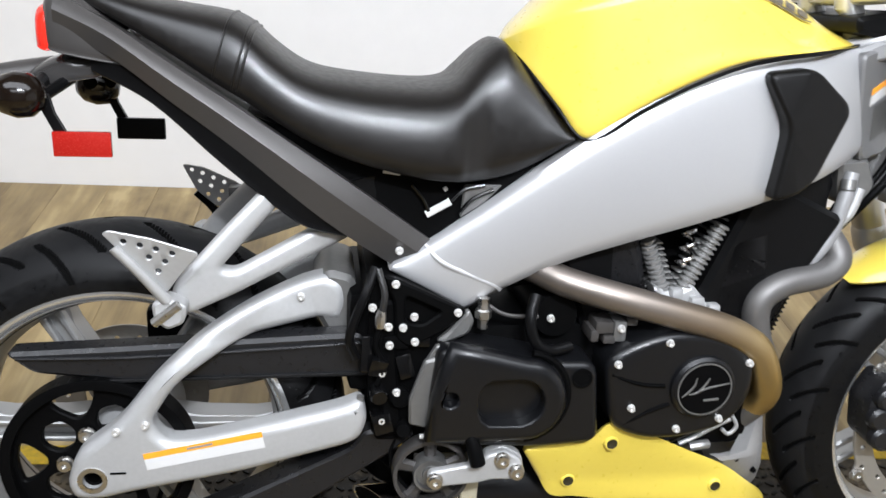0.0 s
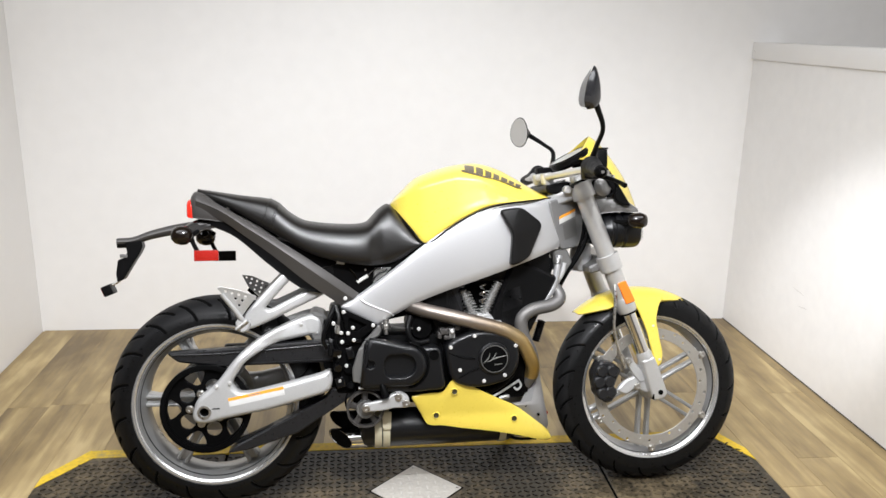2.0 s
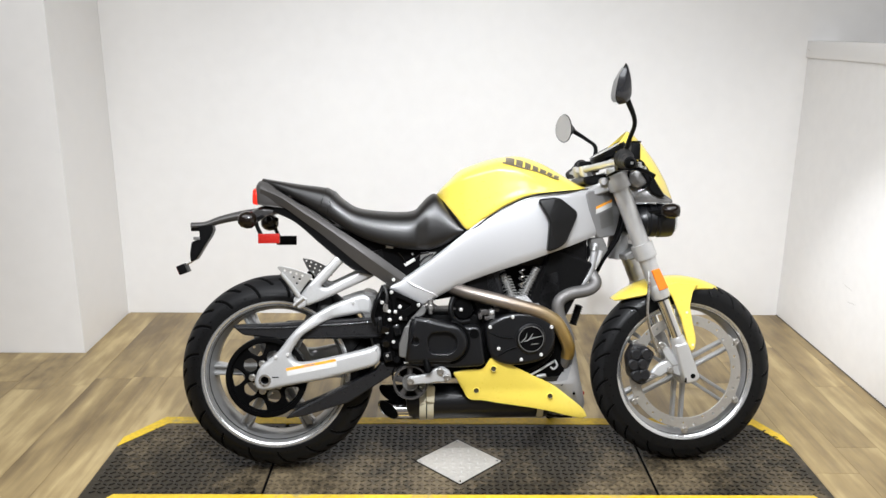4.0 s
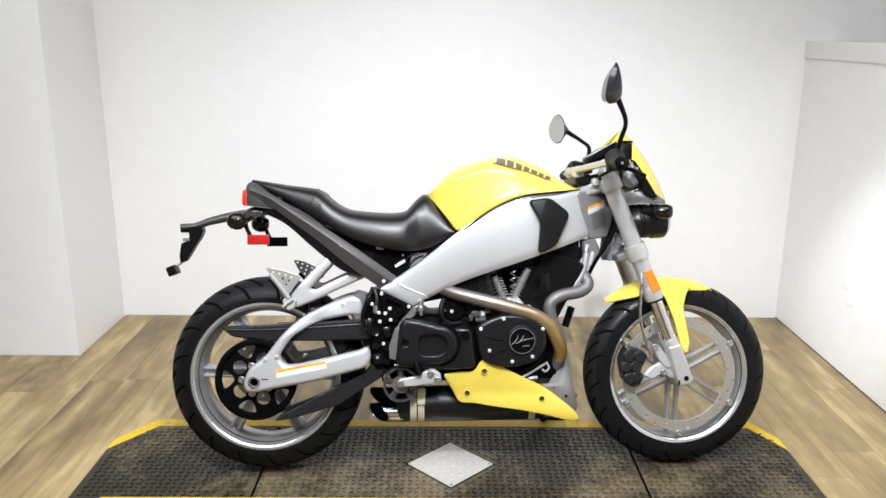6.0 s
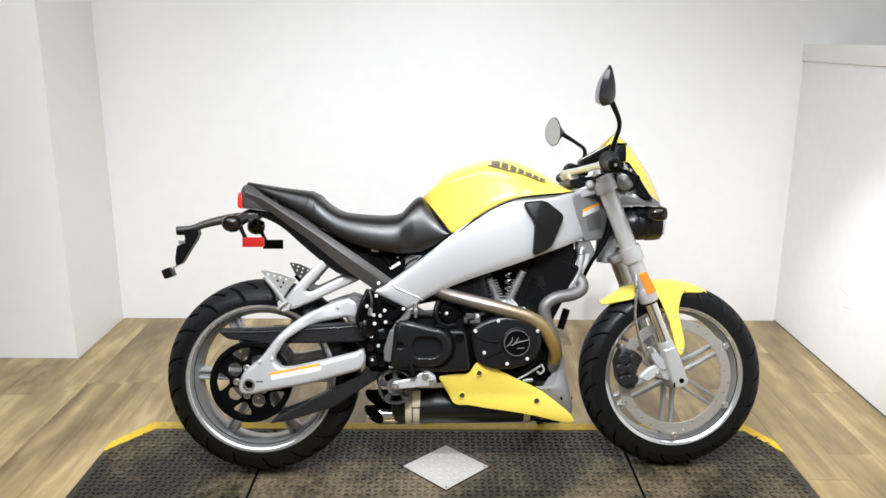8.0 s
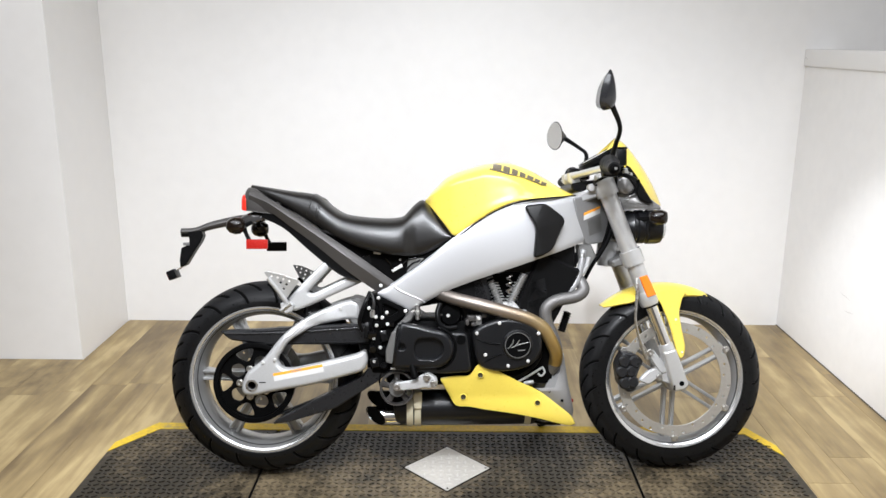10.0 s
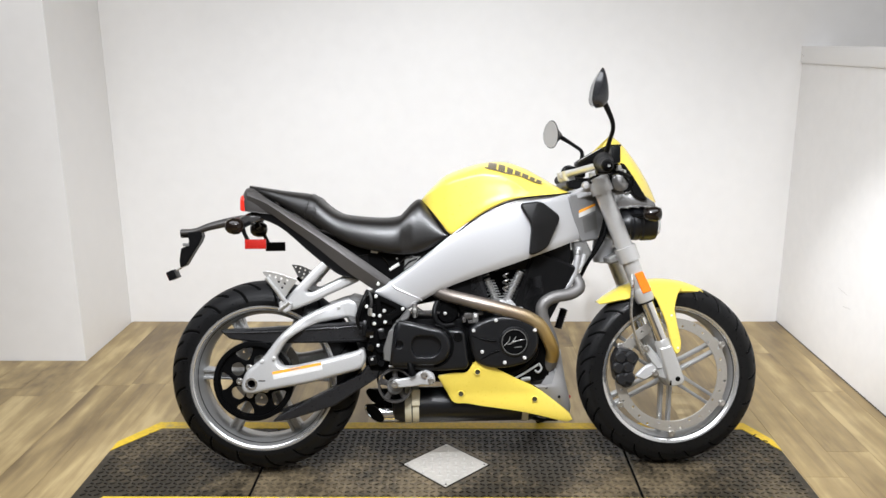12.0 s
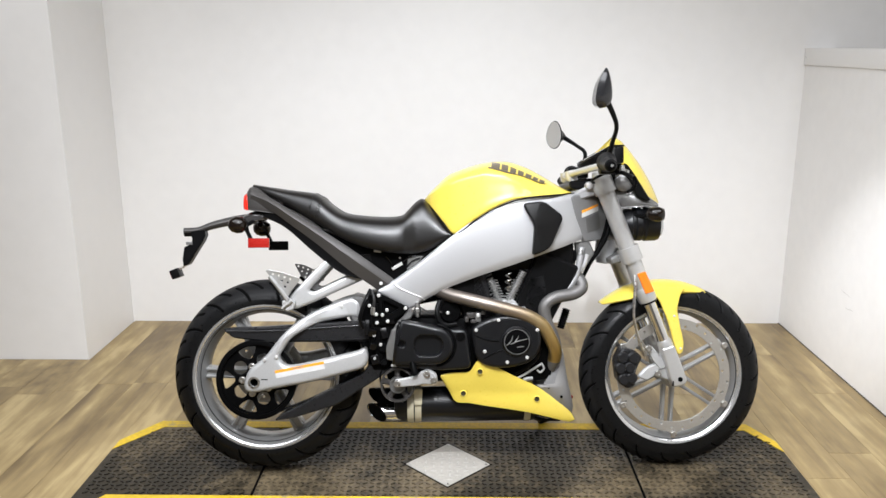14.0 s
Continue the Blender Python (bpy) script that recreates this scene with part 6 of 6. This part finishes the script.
for side in (-1, 1):
    part("grip", tube([(1.060, side * 0.272, 0.966), (1.059, side * 0.284, 0.965), (1.050, side * 0.350, 0.953), (1.046, side * 0.386, 0.948)], [0.030, 0.0265, 0.0185, 0.0180], 20, smooth=False), RUBBER, bar, "black rubber grip")
    part("bar_end", lathe([(0.0001, -0.012), (0.010, -0.011), (0.016, -0.002), (0.016, 0.010), (0.0001, 0.012)], 20, (1.045, side * 0.393, 0.947), closed=False), BLACK, bar)
    part("end_screw", lathe([(0.0001, -0.004), (0.004, -0.004), (0.005, 0.004), (0.0001, 0.004)], 14, (1.045, side * 0.404, 0.947), closed=False), STEEL, bar)
    part("switch_block", box(1.044, 1.088, *sorted((side * 0.222, side * 0.260)), 0.932, 0.976, 0.008), PLASTIC, bar, "black switch housing")
    part("control_lever", tube([(1.080, side * 0.20, 0.952), (1.104, side * 0.26, 0.938), (1.108, side * 0.34, 0.924), (1.106, side * 0.405, 0.911)], [0.008, 0.007, 0.006, 0.007], 10, flat=0.7), BLACK, bar, "black hand lever")
    part("riser", tube([(1.026, side * 0.045, 0.876), (1.006, side * 0.045, 0.925), (0.999, side * 0.045, 0.934), (0.994, side * 0.045, 0.957)], [0.017, 0.015, 0.0185, 0.0175], 20, smooth=False), FORK, bar, "silver handlebar riser")
part("brake_reservoir", box(1.092, 1.121, -0.236, -0.198, 0.966, 1.016, 0.006), PLASTIC, bar, "dark brake fluid reservoir")
part("master_cylinder", tube([(1.078, -0.18, 0.958), (1.085, -0.25, 0.956)], 0.013, 14, smooth=False), BLACK, bar)
part("reservoir_lid", box(1.091, 1.122, -0.237, -0.197, 1.0155, 1.021, 0.002), PLASTIC, bar, "black reservoir lid")
part("lever_pivot", tube([(1.108, -0.262, 0.957), (1.108, -0.262, 0.935)], 0.0075, 12, smooth=False), STEEL, bar, "bright lever pivot bolt")
part("lever_adjuster", tube([(1.104, -0.255, 0.944), (1.122, -0.275, 0.936)], [0.006, 0.0075], 10, smooth=False), STEEL, bar, "bright lever adjuster")
part("brake_banjo", tube([(1.122, -0.205, 0.950), (1.136, -0.195, 0.942)], [0.009, 0.007], 12, smooth=False), DULL, bar, "dull hose union")
part("bar_mount", plate(rnd([(0.984, 0.900), (0.982, 0.920), (1.040, 0.930), (1.100, 0.927), (1.136, 0.912), (1.128, 0.892), (1.060, 0.886)], 0.008), -0.098, 0.098, 0.006), PLASTIC, bar, "black handlebar mount")
part("throttle_cable", tube([(1.060, -0.235, 0.935), (1.040, -0.19, 0.922), (1.050, -0.13, 0.915), (1.090, -0.10, 0.905), (1.112, -0.075, 0.87)], 0.0042, 10), BLACK, bar, "black throttle cable")
part("clutch_perch", box(1.03, 1.10, 0.17, 0.22, 0.945, 0.985, 0.008), BLACK, bar)
part("front_brake_line", tube([(1.10, -0.19, 0.955), (1.118, -0.12, 0.93), (1.122, -0.06, 0.86), (1.15, -0.06, 0.75), (1.178, -0.10, 0.66)], 0.0045, 10), BLACK, bike, "black brake line")
for y, pts in ((-0.07, [(1.12, 0.86), (1.105, 0.78), (1.085, 0.72), (1.06, 0.68)]), (-0.06, [(1.05, 0.72), (1.03, 0.66), (1.00, 0.61)])):
    part("control_cable", tube([(x, y, z) for x, z in pts], 0.005, 10), BLACK, bike, "black control cable")


def mirror(side, stem, head, tip, size):
    """A stalk mirror: shell that bulges forwards, glass that faces the rider."""
    st = part("mirror_stem", tube(stem, [0.009, 0.007, 0.0065, 0.0085], 12, 5), PLASTIC, bike, "black mirror stalk")
    m = look(head, Vector(head) + tip[0]) @ pose(0, 0, 0, 0, 0, tip[1])
    bm = bmesh.new()
    rows = []
    for q in range(6):
        t = q / 5
        s_ = 1 - 0.80 * t ** 0.75
        rows.append([Vector((size[0] * s_ * math.cos(a) * (1 + 0.12 * math.sin(a)), size[1] * s_ * math.sin(a), size[2] * t)) for a in [2 * math.pi * k_ / 28 for k_ in range(28)]])
    bm = loft(rows, bm)
    bm.transform(m)
    sh = part("mirror_shell", bm, PLASTIC, st, "black mirror shell", 60)
    bm = bmesh.new()
    bm.faces.new([bm.verts.new((size[0] * 0.95 * math.cos(a) * (1 + 0.12 * math.sin(a)), size[1] * 0.93 * math.sin(a), -0.0015)) for a in [2 * math.pi * k_ / 28 for k_ in range(28)]])
    bm.transform(m)
    part("mirror_glass", bm, MIRROR, sh, "silvered mirror glass")


stem = part("mirror_stem", tube([(1.075, -0.215, 0.975), (1.080, -0.26, 1.025), (1.080, -0.31, 1.070), (1.046, -0.348, 1.130)], [0.009, 0.007, 0.0065, 0.0085], 12, 5), PLASTIC, bike, "black mirror stalk")
rows, glass = [], []
for z, x0, x1, w in spline([(1.112, 1.020, 1.028, 0.004), (1.116, 1.013, 1.042, 0.014), (1.130, 1.006, 1.054, 0.025), (1.150, 1.007, 1.057, 0.029), (1.180, 1.014, 1.055, 0.027), (1.205, 1.026, 1.050, 0.019), (1.218, 1.034, 1.046, 0.010), (1.225, 1.039, 1.042, 0.002)], 4):
    rows.append([(x0 + (x1 - x0) * math.sin(a) ** 0.8, -0.355 + w * math.cos(a), z) for a in [math.pi * q / 16 for q in range(17)]])
    glass.append((x0 - 0.001, w * 0.93, z))
shell = part("mirror_shell", loft(rows), SHELL, stem, "glossy black mirror shell", 60)
bm = bmesh.new()
bm.faces.new([bm.verts.new((x, -0.355 - w, z)) for x, w, z in glass] + [bm.verts.new((x, -0.355 + w, z)) for x, w, z in reversed(glass)])
part("mirror_glass", bm, MIRROR, shell, "silvered mirror glass")
mirror(1, [(1.085, 0.205, 0.975), (1.100, 0.232, 1.035), (1.080, 0.275, 1.066), (1.040, 0.322, 1.102)], (1.000, 0.30, 1.108), (Vector((-1.0, -0.6, 0.05)), 78), (0.051, 0.043, 0.048))

# ---- the floor's planks ----
PLANK_W, PLANK_L = 0.145, 0.90
plank_bm = box(0.0005, PLANK_W - 0.0005, 0.0006, PLANK_L - 0.0006, -0.006, 0.0, 0.0)
plank_me = bpy.data.meshes.new("plank")
bmesh.ops.recalc_face_normals(plank_bm, faces=plank_bm.faces[:])
plank_bm.to_mesh(plank_me)
plank_bm.free()
plank_me.materials.append(OAK)
rng = random.Random(4)
for i in range(int(7.2 / PLANK_W)):
    x = -3.18 + i * PLANK_W
    far = 0.90 if x < -1.1 else 1.42
    top = far
    length = PLANK_L * (0.25 + 0.75 * rng.random())
    while top > -3.9:
        length = min(length, top + 4.0)
        ob = new("plank", plank_me)
        ob.parent = floor
        ob.location, ob.scale = (x, top - length, 0.0), (1, length / PLANK_L, 1)
        top, length = top - length, PLANK_L
